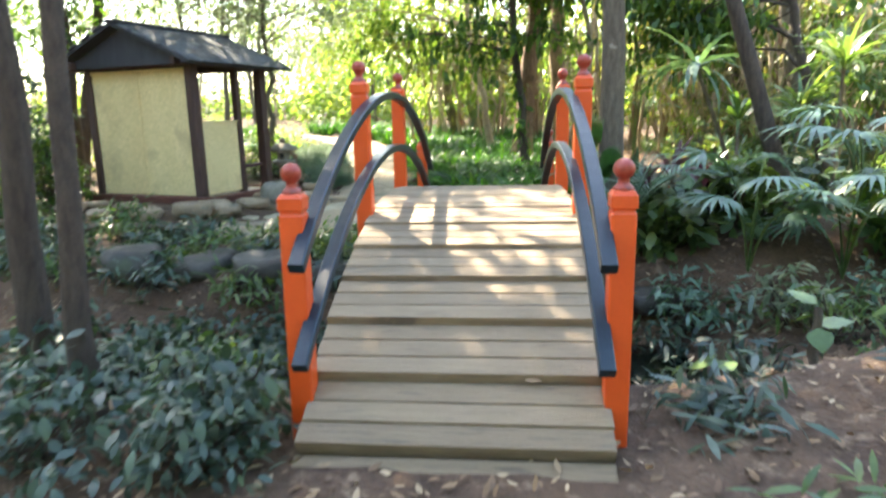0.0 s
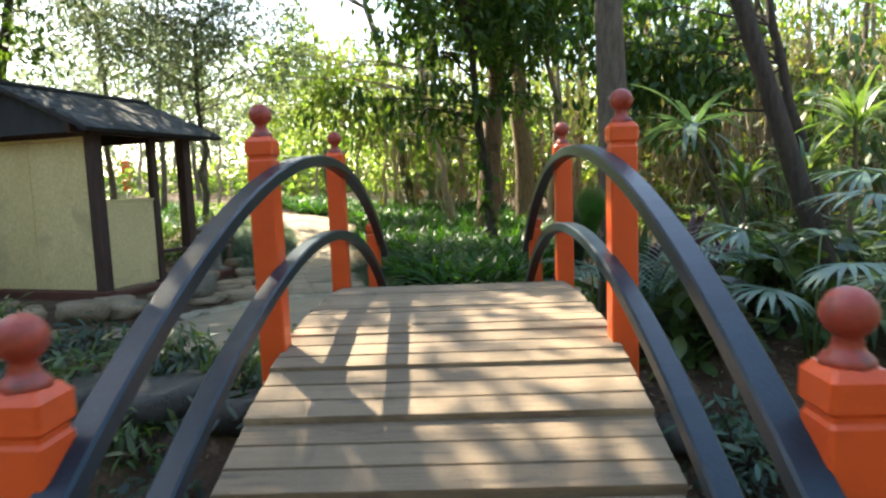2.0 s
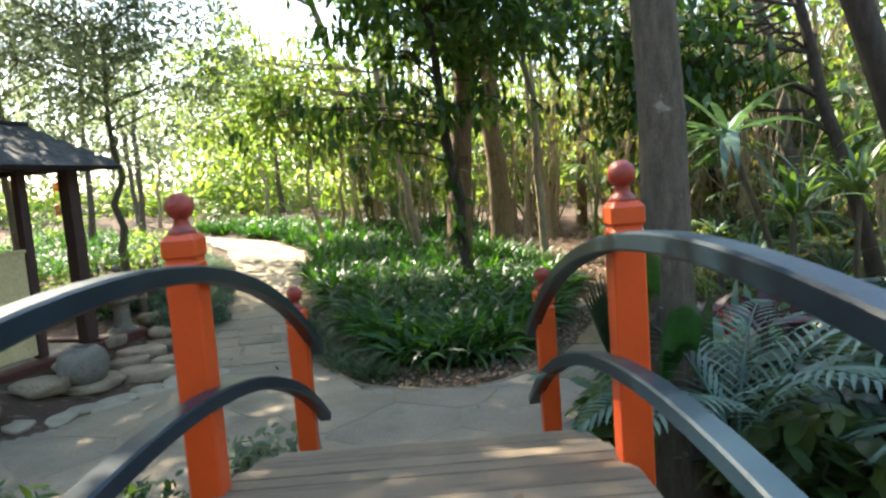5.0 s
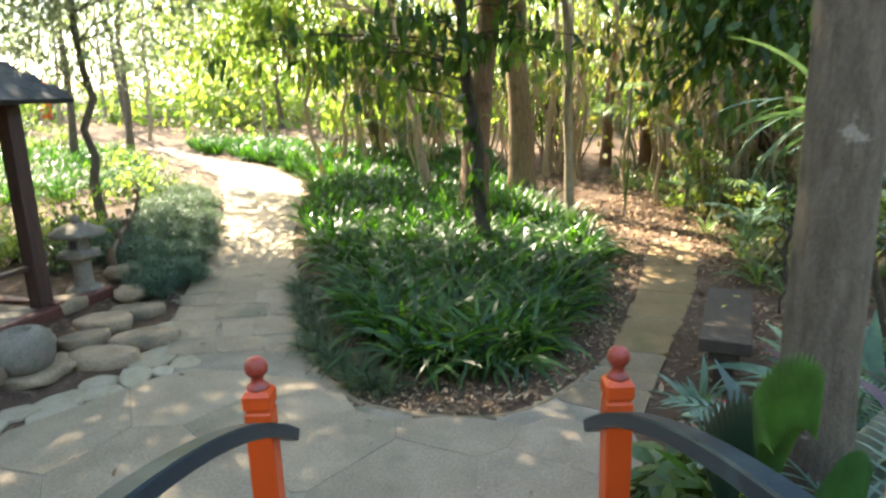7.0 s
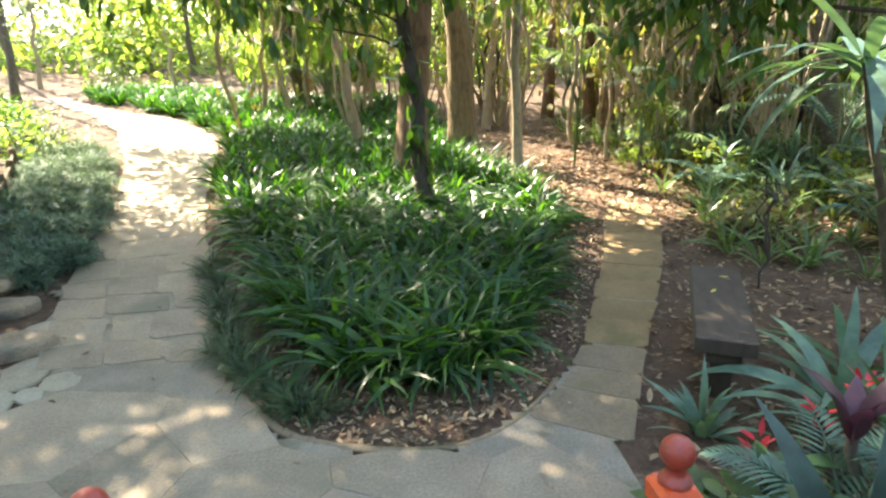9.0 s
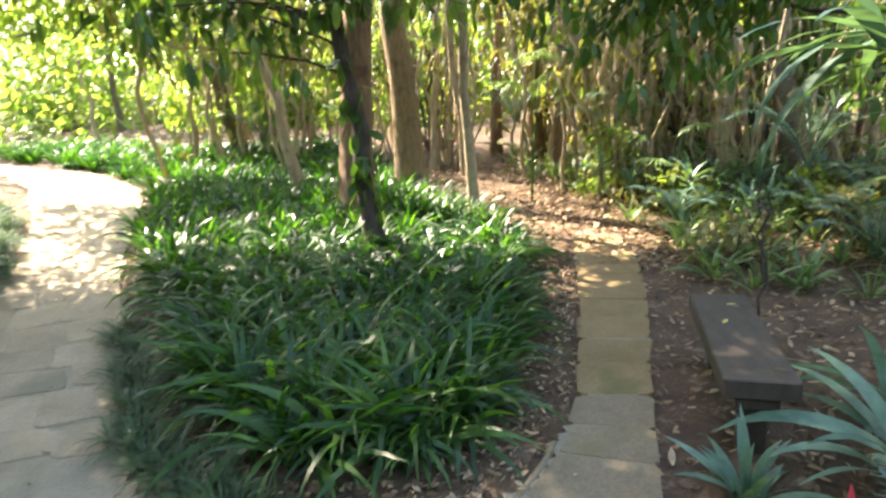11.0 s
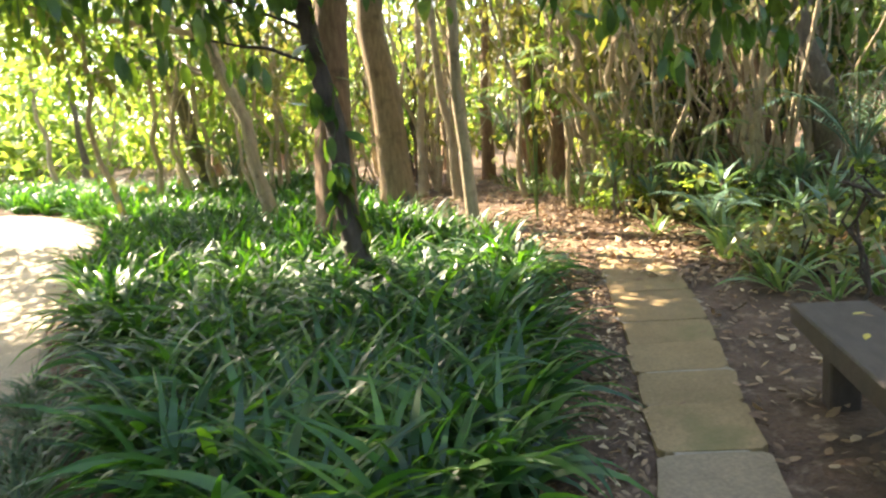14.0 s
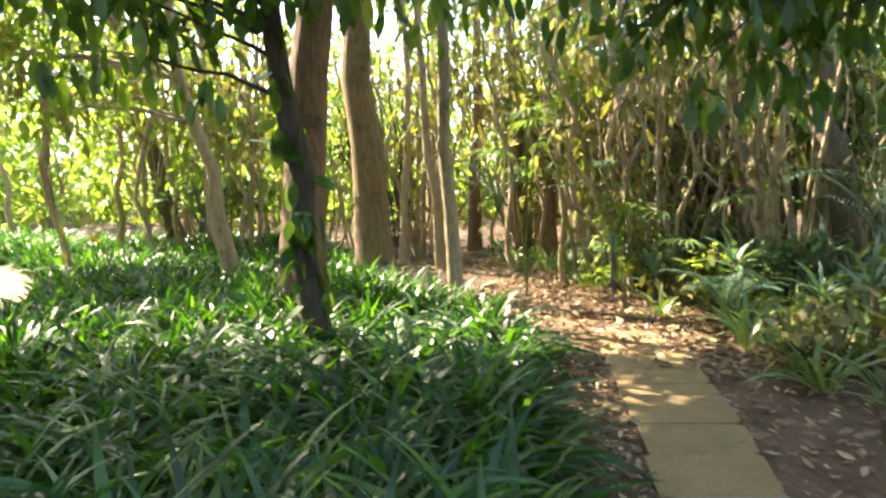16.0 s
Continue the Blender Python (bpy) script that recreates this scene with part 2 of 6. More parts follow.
def part(name, data, material, parent=None, label="", m=None, smooth=False):
    """One mesh object, under a thing or a part when a parent is given; its place is in the parent's space."""
    me = bm_mesh(name, data) if isinstance(data, bmesh.types.BMesh) else data
    if material and not me.materials:
        me.materials.append(material)
    if smooth:
        me.polygons.foreach_set("use_smooth", [True] * len(me.polygons))
    ob = new(name, me)
    ob.parent = parent
    if m is not None:
        ob.matrix_basis = m
    return tagged(ob, label) if label else ob


def thing(name, label, category, m=None, group="", kind=""):
    ob = new(name)
    ob.empty_display_size = 0.1
    if m is not None:
        ob.matrix_basis = m
    return tagged(ob, label, category, group, kind)


def box(sx, sy, sz, bevel=0.0, at=(0, 0, 0)):
    """A box of those sizes centred on `at`, with bevelled edges."""
    own = bmesh.new()
    bmesh.ops.create_cube(own, size=1, matrix=Matrix.Translation(at) @ Matrix.Diagonal((sx, sy, sz, 1)))
    if bevel:
        bmesh.ops.bevel(own, geom=own.edges[:], offset=bevel, segments=1, affect="EDGES")
    return own


def turned(profile, n=20, jitter=0.0):
    """A turned solid from (radius, height) pairs."""
    bm = bmesh.new()
    rings = []
    for r, z in profile:
        rings.append([bm.verts.new((r * math.cos(2 * math.pi * k / n) * (1 + random.uniform(-jitter, jitter)),
                                    r * math.sin(2 * math.pi * k / n) * (1 + random.uniform(-jitter, jitter)), z)) for k in range(n)])
    for a, b in zip(rings, rings[1:]):
        for k in range(n):
            bm.faces.new((a[k], a[(k + 1) % n], b[(k + 1) % n], b[k]))
    bm.faces.new(rings[0][::-1])
    bm.faces.new(rings[-1])
    return bm


def tube(points, radii, n=10, rough=0.06, seed=0):
    """A tapered round limb along points, as (verts, quads)."""
    rng = np.random.default_rng(seed)
    P = np.array(points, float)
    T = np.gradient(P, axis=0)
    T /= np.linalg.norm(T, axis=1)[:, None]
    ref = np.array([1.0, 0.13, 0.05])
    U = np.cross(T, ref)
    U /= np.linalg.norm(U, axis=1)[:, None]
    V = np.cross(T, U)
    a = np.linspace(0, 2 * np.pi, n, endpoint=False)
    lob = 1 + rough * np.sin(3 * a + rng.uniform(0, 6)) + rough * rng.normal(0, 0.5, (len(P), n))
    R = np.array(radii, float)[:, None] * lob
    verts = P[:, None] + R[..., None] * (np.cos(a)[None, :, None] * U[:, None] + np.sin(a)[None, :, None] * V[:, None])
    q = [(i * n + k, i * n + (k + 1) % n, (i + 1) * n + (k + 1) % n, (i + 1) * n + k) for i in range(len(P) - 1) for k in range(n)]
    return verts.reshape(-1, 3), np.array(q)


def joined(pieces):
    vs, qs, off = [], [], 0
    for v, q in pieces:
        vs.append(v)
        qs.append(np.asarray(q) + off)
        off += len(v)
    return np.concatenate(vs), np.concatenate(qs)


def blades(org, az, el, length, width, droop, K=4, shape="strap", fold=0.0, rng=None, twist=None):
    """Leaves as bent ribbons: from org, heading az, rising el, bending down by droop along their length."""
    N = len(org)
    s = np.linspace(0, 1, K + 1)
    prof = {"strap": np.minimum(1, np.minimum(0.55 + 3 * s, 2.2 * (1 - s) + 0.04)),
            "oval": np.sin(np.pi * np.clip(s * 0.93 + 0.05, 0, 1)) ** 0.8,
            "spear": np.sin(np.pi * np.clip(s ** 0.7 * 0.97 + 0.02, 0, 1)) ** 0.9}[shape]
    ang = el[:, None] - droop[:, None] * s[None] ** 1.3
    step = length[:, None] / K
    dh = np.concatenate([np.zeros((N, 1)), np.cumsum(np.cos((ang[:, 1:] + ang[:, :-1]) / 2) * step, 1)], 1)
    dz = np.concatenate([np.zeros((N, 1)), np.cumsum(np.sin((ang[:, 1:] + ang[:, :-1]) / 2) * step, 1)], 1)
    h = np.stack([np.cos(az), np.sin(az), np.zeros(N)], 1)
    side = np.stack([-np.sin(az), np.cos(az), np.zeros(N)], 1)
    mid = org[:, None] + dh[..., None] * h[:, None] + dz[..., None] * np.array([0, 0, 1.0])
    up = np.stack([-np.sin(ang)[..., None] * h[:, None][..., k:k + 1] for k in range(3)], -1)[..., 0, :]
    up[..., 2] += np.cos(ang)
    tw = np.zeros(N) if twist is None else twist
    sd = side[:, None] * np.cos(tw)[:, None, None] + up * np.sin(tw)[:, None, None]
    w = (width[:, None] * prof[None] / 2)[..., None]
    V = np.stack([mid + w * sd, mid - w * sd], 2).reshape(-1, 3)
    base = np.arange(N)[:, None] * (2 * (K + 1)) + np.arange(K)[None] * 2
    Q = np.stack([base, base + 1, base + 3, base + 2], -1).reshape(-1, 4)
    return V, Q


def leaf_cloud(rng, centres, radius, n_each, size, flat=0.7, K=2, droop=0.7, hang=0.0, jitter=0.35, wide=0.42):
    """Leaves in loose sprays round the given centres."""
    C = np.repeat(np.asarray(centres, float), n_each, 0)
    N = len(C)
    d = rng.normal(0, 1, (N, 3)) * np.array([1, 1, flat])
    r = radius * rng.random(N) ** 0.6
    d = d / np.linalg.norm(d, axis=1)[:, None] * r[:, None]
    az = np.arctan2(d[:, 1], d[:, 0]) + rng.normal(0, 0.9, N)
    el = rng.normal(-0.1 - hang, 0.55, N)
    ln = size * rng.uniform(1 - jitter, 1 + jitter, N)
    return blades(C + d, az, el, ln, ln * wide, rng.uniform(0.1, 1.0, N) * droop, K, "oval", twist=rng.normal(0, 0.5, N))


# ---- lie of the land ----


def smooth(a, b, v):
    t = np.clip((v - a) / (b - a), 0, 1)
    return t * t * (3 - 2 * t)


def lie(x, y):
    """Height of the ground."""
    x, y = np.asarray(x, float), np.asarray(y, float)
    mid = 1.9 + 0.35 * np.sin(x * 0.45)
    gully = np.exp(-((y - mid) / 1.05) ** 4)
    z = -0.62 * gully * (1 + 0.12 * np.sin(2.1 * x))
    z = z + 0.045 * np.clip(y - 8, 0, 9)
    z = z + 0.14 * smooth(-3.0, -4.1, x) * smooth(4.2, 6.0, y)
    z = z + 0.02 * np.sin(1.7 * x + 0.6 * y) * np.sin(1.3 * y) * smooth(0.4, 1.6, np.abs(x)) * (1 - smooth(4, 5, y))
    z = z + 0.34 * smooth(1.3, 3.2, x) * (1 - smooth(3.8, 5.2, y))
    z = z + 0.06 * np.clip(y - 17, 0, 30) + 0.05 * np.clip(np.abs(x - 1) - 9, 0, 30)
    return z


def on_ground(x, y):
    return float(lie(x, y))


# the walked paths: the island of strap-leaved plants splits the paving in two
ISLAND = [(0.33, 6.03), (-0.1, 6.09), (-0.57, 6.27), (-0.85, 6.7), (-1.05, 7.1), (-1.32, 8.2), (-1.55, 9.2), (-1.95, 10.6), (-2.2, 11.6), (-2.4, 13.2),
          (-2.5, 14.2), (-2.9, 16.0), (-3.6, 17.0), (-4.8, 18.0), (-6.4, 19.6), (-7.5, 21.0), (2.2, 21.0), (1.9, 17.0), (1.75, 14.0), (2.25, 12.0), (2.75, 10.9), (2.62, 9.9), (2.0, 8.4), (1.43, 7.15), (0.93, 6.46)]
PAVED = [(-0.75, 4.5), (0.9, 4.6), (1.12, 5.3), (1.34, 5.98), (1.60, 6.5), (2.06, 7.38), (2.62, 8.4), (3.1, 9.5), (3.35, 10.3), (3.1, 10.75), (2.82, 10.45), (2.62, 9.9), (2.0, 8.4), (1.43, 7.15), (0.93, 6.46), (0.33, 6.03), (-0.1, 6.09), (-0.57, 6.27),
         (-0.85, 6.7), (-1.05, 7.1), (-1.32, 8.2), (-1.55, 9.2), (-1.95, 10.6), (-2.2, 11.6), (-2.4, 13.2), (-2.5, 14.2), (-2.9, 16.0), (-3.6, 17.0), (-4.8, 18.0), (-6.4, 19.6), (-7.5, 21.0),
         (-8.3, 21.0), (-7.1, 19.5), (-5.6, 17.5), (-4.65, 15.9), (-4.25, 14.8), (-3.65, 13.2), (-3.1, 10.6), (-2.75, 8.6), (-2.35, 7.6), (-2.2, 6.9), (-2.9, 6.0), (-3.6, 5.2), (-3.4, 4.6), (-2.0, 4.3)]


def inside(poly, x, y):
    x, y = np.asarray(x, float), np.asarray(y, float)
    hit = np.zeros(x.shape, bool)
    for (x1, y1), (x2, y2) in zip(poly, poly[1:] + poly[:1]):
        c = (y1 > y) != (y2 > y)
        hit ^= c & (x < (x2 - x1) * (y - y1) / ((y2 - y1) or 1e-9) + x1)
    return hit


def ticks(lo, hi, step, far):
    inner = np.arange(lo, hi + step / 2, step)
    out = np.geomspace(1, far, 12)
    return np.concatenate([lo - out[::-1], inner, hi + out])


gx, gy = ticks(-12, 13, 0.16, 900), ticks(-7, 24, 0.16, 900)
GX, GY = np.meshgrid(gx, gy, indexing="ij")
GZ = lie(np.clip(GX, -25, 25), np.clip(GY, -25, 40)) + np.random.default_rng(3).normal(0, 0.008, GX.shape)
ny = len(gy)
ii, jj = np.meshgrid(np.arange(len(gx) - 1), np.arange(ny - 1), indexing="ij")
gq = np.stack([ii * ny + jj, (ii + 1) * ny + jj, (ii + 1) * ny + jj + 1, ii * ny + jj + 1], -1).reshape(-1, 4)
ground = tagged(part("ground", quick_mesh("ground", np.stack([GX, GY, GZ], -1).reshape(-1, 3), gq), M_SOIL, smooth=True),
                "brown leaf-littered garden soil with a shallow gully", "ground", kind="structure")

# bedding of the paths, in one sheet just above the soil
px, py = np.arange(-10, 4.2, 0.07), np.arange(4.2, 21.1, 0.07)
PX, PY = np.meshgrid(px, py, indexing="ij")
wob = 0.05 * np.sin(5.1 * PX + 3.3 * PY) + 0.04 * np.sin(9.7 * PY - 4 * PX)
keep = inside(PAVED, PX + wob, PY + wob * 0.7)
pn = len(py)
ci, cj = np.nonzero(keep[:-1, :-1] & keep[1:, :-1] & keep[:-1, 1:] & keep[1:, 1:])
pq = np.stack([ci * pn + cj, (ci + 1) * pn + cj, (ci + 1) * pn + cj + 1, ci * pn + cj + 1], -1)
used, inv = np.unique(pq, return_inverse=True)
PZ = lie(PX, PY) + 0.022
pv = np.stack([PX, PY, PZ], -1).reshape(-1, 3)[used]
pavement = tagged(part("pavement", quick_mesh("pavement", pv, inv.reshape(-1, 4)), M_MORTAR, smooth=True),
                  "sandy garden path with mossy joints between flagstones", "path", kind="structure")

sx_, sy_ = np.meshgrid(np.linspace(-7, 7, 40), np.linspace(0.9, 3.1, 8), indexing="ij")
wq = [(i * 8 + j, (i + 1) * 8 + j, (i + 1) * 8 + j + 1, i * 8 + j + 1) for i in range(39) for j in range(7)]
water = tagged(part("water", quick_mesh("water", np.stack([sx_, sy_, np.full(sx_.shape, -0.56)], -1).reshape(-1, 3), wq), M_WATER),
               "shallow dark stream under the footbridge", "water", kind="structure")

# ---- footbridge ----
MID_Y, DECK_TOP = 2.14, 0.825
RAIL_R, RAIL_TOP, LOW_TOP = 4.15, 1.55, 1.175


def deck_z(y):
    """Height of the deck, bending down to both ends."""
    return DECK_TOP - max(0.0, abs(y - MID_Y) - 0.15) ** 2 / 6.4


def deck_slope(y):
    return -math.copysign(max(0.0, abs(y - MID_Y) - 0.15) / 3.2, y - MID_Y)


bridge = thing("footbridge", "arched timber footbridge with orange posts and black rails", "footbridge")
board_me = None
group_len, per = 0.295, 3
for g in range(20):
    y0 = -0.81 + g * group_len
    yc = y0 + group_len / 2
    tilt = math.atan(deck_slope(yc)) * 0.76   # treads lie flatter than the arch, so that each one steps over the next
    zc = deck_z(yc)
    span = group_len / math.cos(tilt) + 0.012
    for k in range(per):
        w = span / per
        off = (k - (per - 1) / 2) * w
        if board_me is None:
            board_me = bm_mesh("deck_board", box(1.305, 1.0, 0.080, 0.005))
            board_me.materials.append(M_DECK)
        ob = new("deck_board", board_me)
        ob.parent = bridge
        jig = random.uniform(-0.006, 0.006)
        ob.matrix_basis = pose(jig, yc + off * math.cos(tilt), zc - 0.040 + off * math.sin(tilt) + random.uniform(-0.0015, 0.0015),
                               math.degrees(tilt), 0, random.uniform(-0.15, 0.15)) @ Matrix.Diagonal((1, w - random.uniform(0.006, 0.013), 1, 1))


def arch_bar(x0, x1, top, r, deep, ya, yb, n=40, bevel=0.006):
    """A bar of rectangular section bent along an arch."""
    bm = bmesh.new()
    rings = []
    a0, a1 = math.asin((ya - MID_Y) / r), math.asin((yb - MID_Y) / r)
    for k in range(n + 1):
        a = a0 + (a1 - a0) * k / n
        row = []
        for x, d in ((x0 + bevel, 0), (x1 - bevel, 0), (x1, bevel), (x1, deep - bevel), (x1 - bevel, deep), (x0 + bevel, deep), (x0, deep - bevel), (x0, bevel)):
            row.append(bm.verts.new((x, MID_Y + (r - d) * math.sin(a), top - r + (r - d) * math.cos(a))))
        rings.append(row)
    for p, q in zip(rings, rings[1:]):
        for k in range(8):
            bm.faces.new((p[k], p[(k + 1) % 8], q[(k + 1) % 8], q[k]))
    bm.faces.new(rings[0])
    bm.faces.new(rings[-1][::-1])
    return bm


def beam_along(x0, x1, drop, deep, ya, yb, n=30):
    """A beam that follows the deck."""
    bm = bmesh.new()
    rings = []
    for k in range(n + 1):
        y = ya + (yb - ya) * k / n
        z = deck_z(y) - drop
        rings.append([bm.verts.new(c) for c in ((x0, y, z), (x1, y, z), (x1, y, z - deep), (x0, y, z - deep))])
    for p, q in zip(rings, rings[1:]):
        for k in range(4):
            bm.faces.new((p[k], p[(k + 1) % 4], q[(k + 1) % 4], q[k]))
    bm.faces.new(rings[0])
    bm.faces.new(rings[-1][::-1])
    return bm


for sgn in (-1, 1):
    xs = sorted((sgn * 0.575, sgn * 0.640))
    part("upper_rail", arch_bar(xs[0], xs[1], RAIL_TOP, RAIL_R, 0.050, -0.20, 4.48), M_RAIL, bridge, "black-painted curved upper handrail")
    part("lower_rail", arch_bar(xs[0], xs[1], LOW_TOP, RAIL_R, 0.050, -0.24, 4.52), M_RAIL, bridge, "black-painted curved lower rail")
    xs = sorted((sgn * 0.50, sgn * 0.56))
    part("stringer", beam_along(xs[0], xs[1], 0.105, 0.18, -0.62, 4.9), M_STRINGER, bridge, "dark timber beam under the deck")


part("centre_joist", beam_along(-0.24, 0.24, 0.105, 0.05, -0.5, 4.8), M_STRINGER, bridge, "dark plank under the middle of the deck")


def square_post(height, w=0.099):
    """Post with an eased edge, a necking groove and a slightly pyramidal top, its foot at zero."""
    bm = bmesh.new()
    h, c = w / 2, 0.006
    rings = []
    for f, z in ((1, 0), (1, height - 0.092), (0.90, height - 0.084), (0.90, height - 0.074), (1.06, height - 0.066), (1.06, height - 0.018), (0.80, height), ):
        a = h * f
        pts = [(a, -a + c), (a, a - c), (a - c, a), (-a + c, a), (-a, a - c), (-a, -a + c), (-a + c, -a), (a - c, -a)]
        rings.append([bm.verts.new((x, y, z)) for x, y in pts])
    for p, q in zip(rings, rings[1:]):
        for k in range(8):
            bm.faces.new((p[k], p[(k + 1) % 8], q[(k + 1) % 8], q[k]))
    bm.faces.new(rings[0][::-1])
    bm.faces.new(rings[-1])
    return bm


def finial_profile(r=0.042):
    """Turned foot, neck and ball; the ball's centre is 0.083 above the base."""
    pr = [(0.041, -0.004), (0.042, 0.006), (0.038, 0.014), (0.028, 0.022), (0.023, 0.032), (0.024, 0.036)]
    for k in range(2, 13):
        a = math.pi * k / 13
        pr.append((r * math.sin(a) + 0.001, 0.083 - r * math.cos(a)))
    pr.append((0.004, 0.083 + r))
    return pr


fin_me = bm_mesh("finial", turned(finial_profile(), 24))
for yy, ball, foot in ((0.0, 1.168, -0.25), (1.44, 1.678, 0.35), (2.837, 1.681, 0.35), (4.327, 1.163, -0.25)):
    for sgn in (-1, 1):
        top = ball - 0.083
        p = part("post", square_post(top - foot), M_ORANGE, bridge, "orange-painted square post", pose(sgn * 0.675, yy, foot, 0, random.uniform(-0.5, 0.5), 0))
        part("finial", fin_me, M_FINIAL, p, "faded red turned ball finial", pose(0, 0, top - foot), smooth=True)

# ---- garden shelter ----
HUT = pose(-5.04, 7.66, 0.15, 0, 0, -15.7)
hut = thing("garden_shelter", "small open shelter with cream panels and a dark shingled roof", "shelter", HUT)
U, V = 0.985, 0.79
part("floor_slab", box(2 * U + 0.1, 2 * V + 0.1, 0.12, 0.01, (0, 0, 0.0)), M_GRANITE, hut, "grey concrete floor")
for sy in (-1, 1):
    part("base_beam", box(2 * U + 0.36, 0.14, 0.19, 0.015, (0, sy * (V + 0.06), 0.0)), M_REDBEAM, hut, "red-brown timber base beam")
part("base_beam", box(0.15, 2 * V + 0.85, 0.16, 0.02, (U + 0.12, 0.30, -0.01)), M_REDBEAM, hut, "red-brown timber base beam")
part("base_beam", box(0.15, 2 * V + 0.2, 0.16, 0.02, (-U - 0.12, 0.0, -0.01)), M_REDBEAM, hut, "red-brown timber base beam")
for px_, py_, w in ((-U, -V, 0.13), (U, -V, 0.14), (U, 0.16, 0.10), (U, V, 0.15), (-U, V, 0.13)):
    part("corner_post", box(w, w, 2.03, 0.008, (px_, py_, 1.015)), M_BROWN, hut, "dark brown timber post")
for a, b in ((-U + 0.07, -0.02), (0.0, U - 0.075)):
    part("wall_panel", box(b - a, 0.035, 1.82, 0.006, ((a + b) / 2, -V - 0.012, 1.01)), M_CREAM, hut, "cream-painted wall panel")
part("panel_batten", box(0.035, 0.02, 1.82, 0.004, (-0.01, -V - 0.036, 1.01)), M_CREAM, hut)
part("panel_cap", box(2 * U - 0.1, 0.06, 0.04, 0.006, (0, -V - 0.018, 1.942)), M_CREAM, hut, "cream timber cap rail")
part("low_panel", box(0.035, 0.16 + V - 0.12, 1.06, 0.006, (U + 0.01, (0.16 - V) / 2, 0.63)), M_CREAM, hut, "cream half-height side panel")
part("panel_cap", box(0.06, 0.16 + V - 0.10, 0.035, 0.005, (U + 0.01, (0.16 - V) / 2, 1.178)), M_CREAM, hut)
part("wall_panel", box(0.035, 2 * V - 0.14, 1.82, 0.006, (-U, 0, 1.01)), M_CREAM, hut)
part("seat_rail", box(0.07, 0.52, 0.05, 0.008, (U - 0.02, 0.46, 0.46)), M_BROWN, hut, "dark brown seat rail")
part("seat", box(0.34, 2 * V - 0.2, 0.05, 0.008, (-U + 0.24, 0, 0.44)), M_BROWN, hut, "dark brown bench seat")
for sgn in (-1, 1):
    part("eave_beam", box(0.09, 2 * V + 0.7, 0.11, 0.008, (sgn * U, 0, 2.04)), M_BROWN, hut)
    part("tie_beam", box(2 * U + 0.1, 0.08, 0.11, 0.008, (0, sgn * V, 2.035)), M_BROWN, hut)
HALF, OVER, EAVE, RIDGE = 1.34, V + 0.42, 2.00, 2.58
pitch = math.atan2(RIDGE - EAVE, HALF)
slope_len = math.hypot(HALF, RIDGE - EAVE)
for sgn in (-1, 1):
    gab = bmesh.new()
    vs = [gab.verts.new((x, y, z)) for y in (sgn * (V + 0.24) - 0.012, sgn * (V + 0.24) + 0.012) for x, z in ((-HALF + 0.12, EAVE + 0.0), (HALF - 0.12, EAVE + 0.0), (0, RIDGE - 0.06))]
    gab.faces.new(vs[:3])
    gab.faces.new(vs[5:2:-1])
    for a, b in ((0, 1), (1, 2), (2, 0)):
        gab.faces.new((vs[a], vs[b], vs[b + 3], vs[a + 3]))
    part("gable", gab, M_GABLE, hut, "dark boarded gable")
    mm = pose(sgn * HALF / 2, 0, (EAVE + RIDGE) / 2, 0, sgn * math.degrees(pitch), 0)
    slab = part("roof_slope", box(slope_len, 2 * OVER, 0.05, 0.006), M_GABLE, hut, "roof slope of weathered dark shingles", mm)
    n_row, n_col = 10, 16
    sh_me = bm_mesh("shingle", box(slope_len / n_row * 1.25, 2 * OVER / n_col - 0.006, 0.012, 0.002))
    sh_me.materials.append(M_SHINGLE)
    for i in range(n_row):
        for j in range(n_col):
            sh = new("shingle", sh_me)
            sh.parent = slab
            u = sgn * (slope_len / 2 - (i + 0.5) * slope_len / n_row + 0.012)
            v = -OVER + (j + 0.5 + (0.25 if i % 2 else -0.25)) * 2 * OVER / n_col
            sh.matrix_basis = pose(u, v, 0.036 + random.uniform(0, 0.004), random.uniform(-0.8, 0.8), sgn * 4.0, random.uniform(-1.5, 1.5))
part("ridge_cap", box(0.22, 2 * OVER + 0.04, 0.05, 0.012, (0, 0, RIDGE + 0.035)), M_GABLE, hut, "dark ridge cap")

# ---- bench ----
bench = thing("bench", "low charcoal timber slab bench beside the path", "bench", pose(2.215, 6.77, on_ground(2.2, 6.8), 0, 0, -25.6))
part("seat", box(0.34, 1.28, 0.10, 0.008, (0, 0, 0.395)), M_BENCH, bench, "thick dark timber seat")
for sgn in (-1, 1):
    part("leg", box(0.13, 0.11, 0.36, 0.008, (0, sgn * 0.47, 0.165)), M_BENCH, bench)
part("apron", box(0.20, 1.16, 0.085, 0.006, (0, 0, 0.3035)), M_BENCH, bench, "dark beam under the seat")

# ---- stones ----


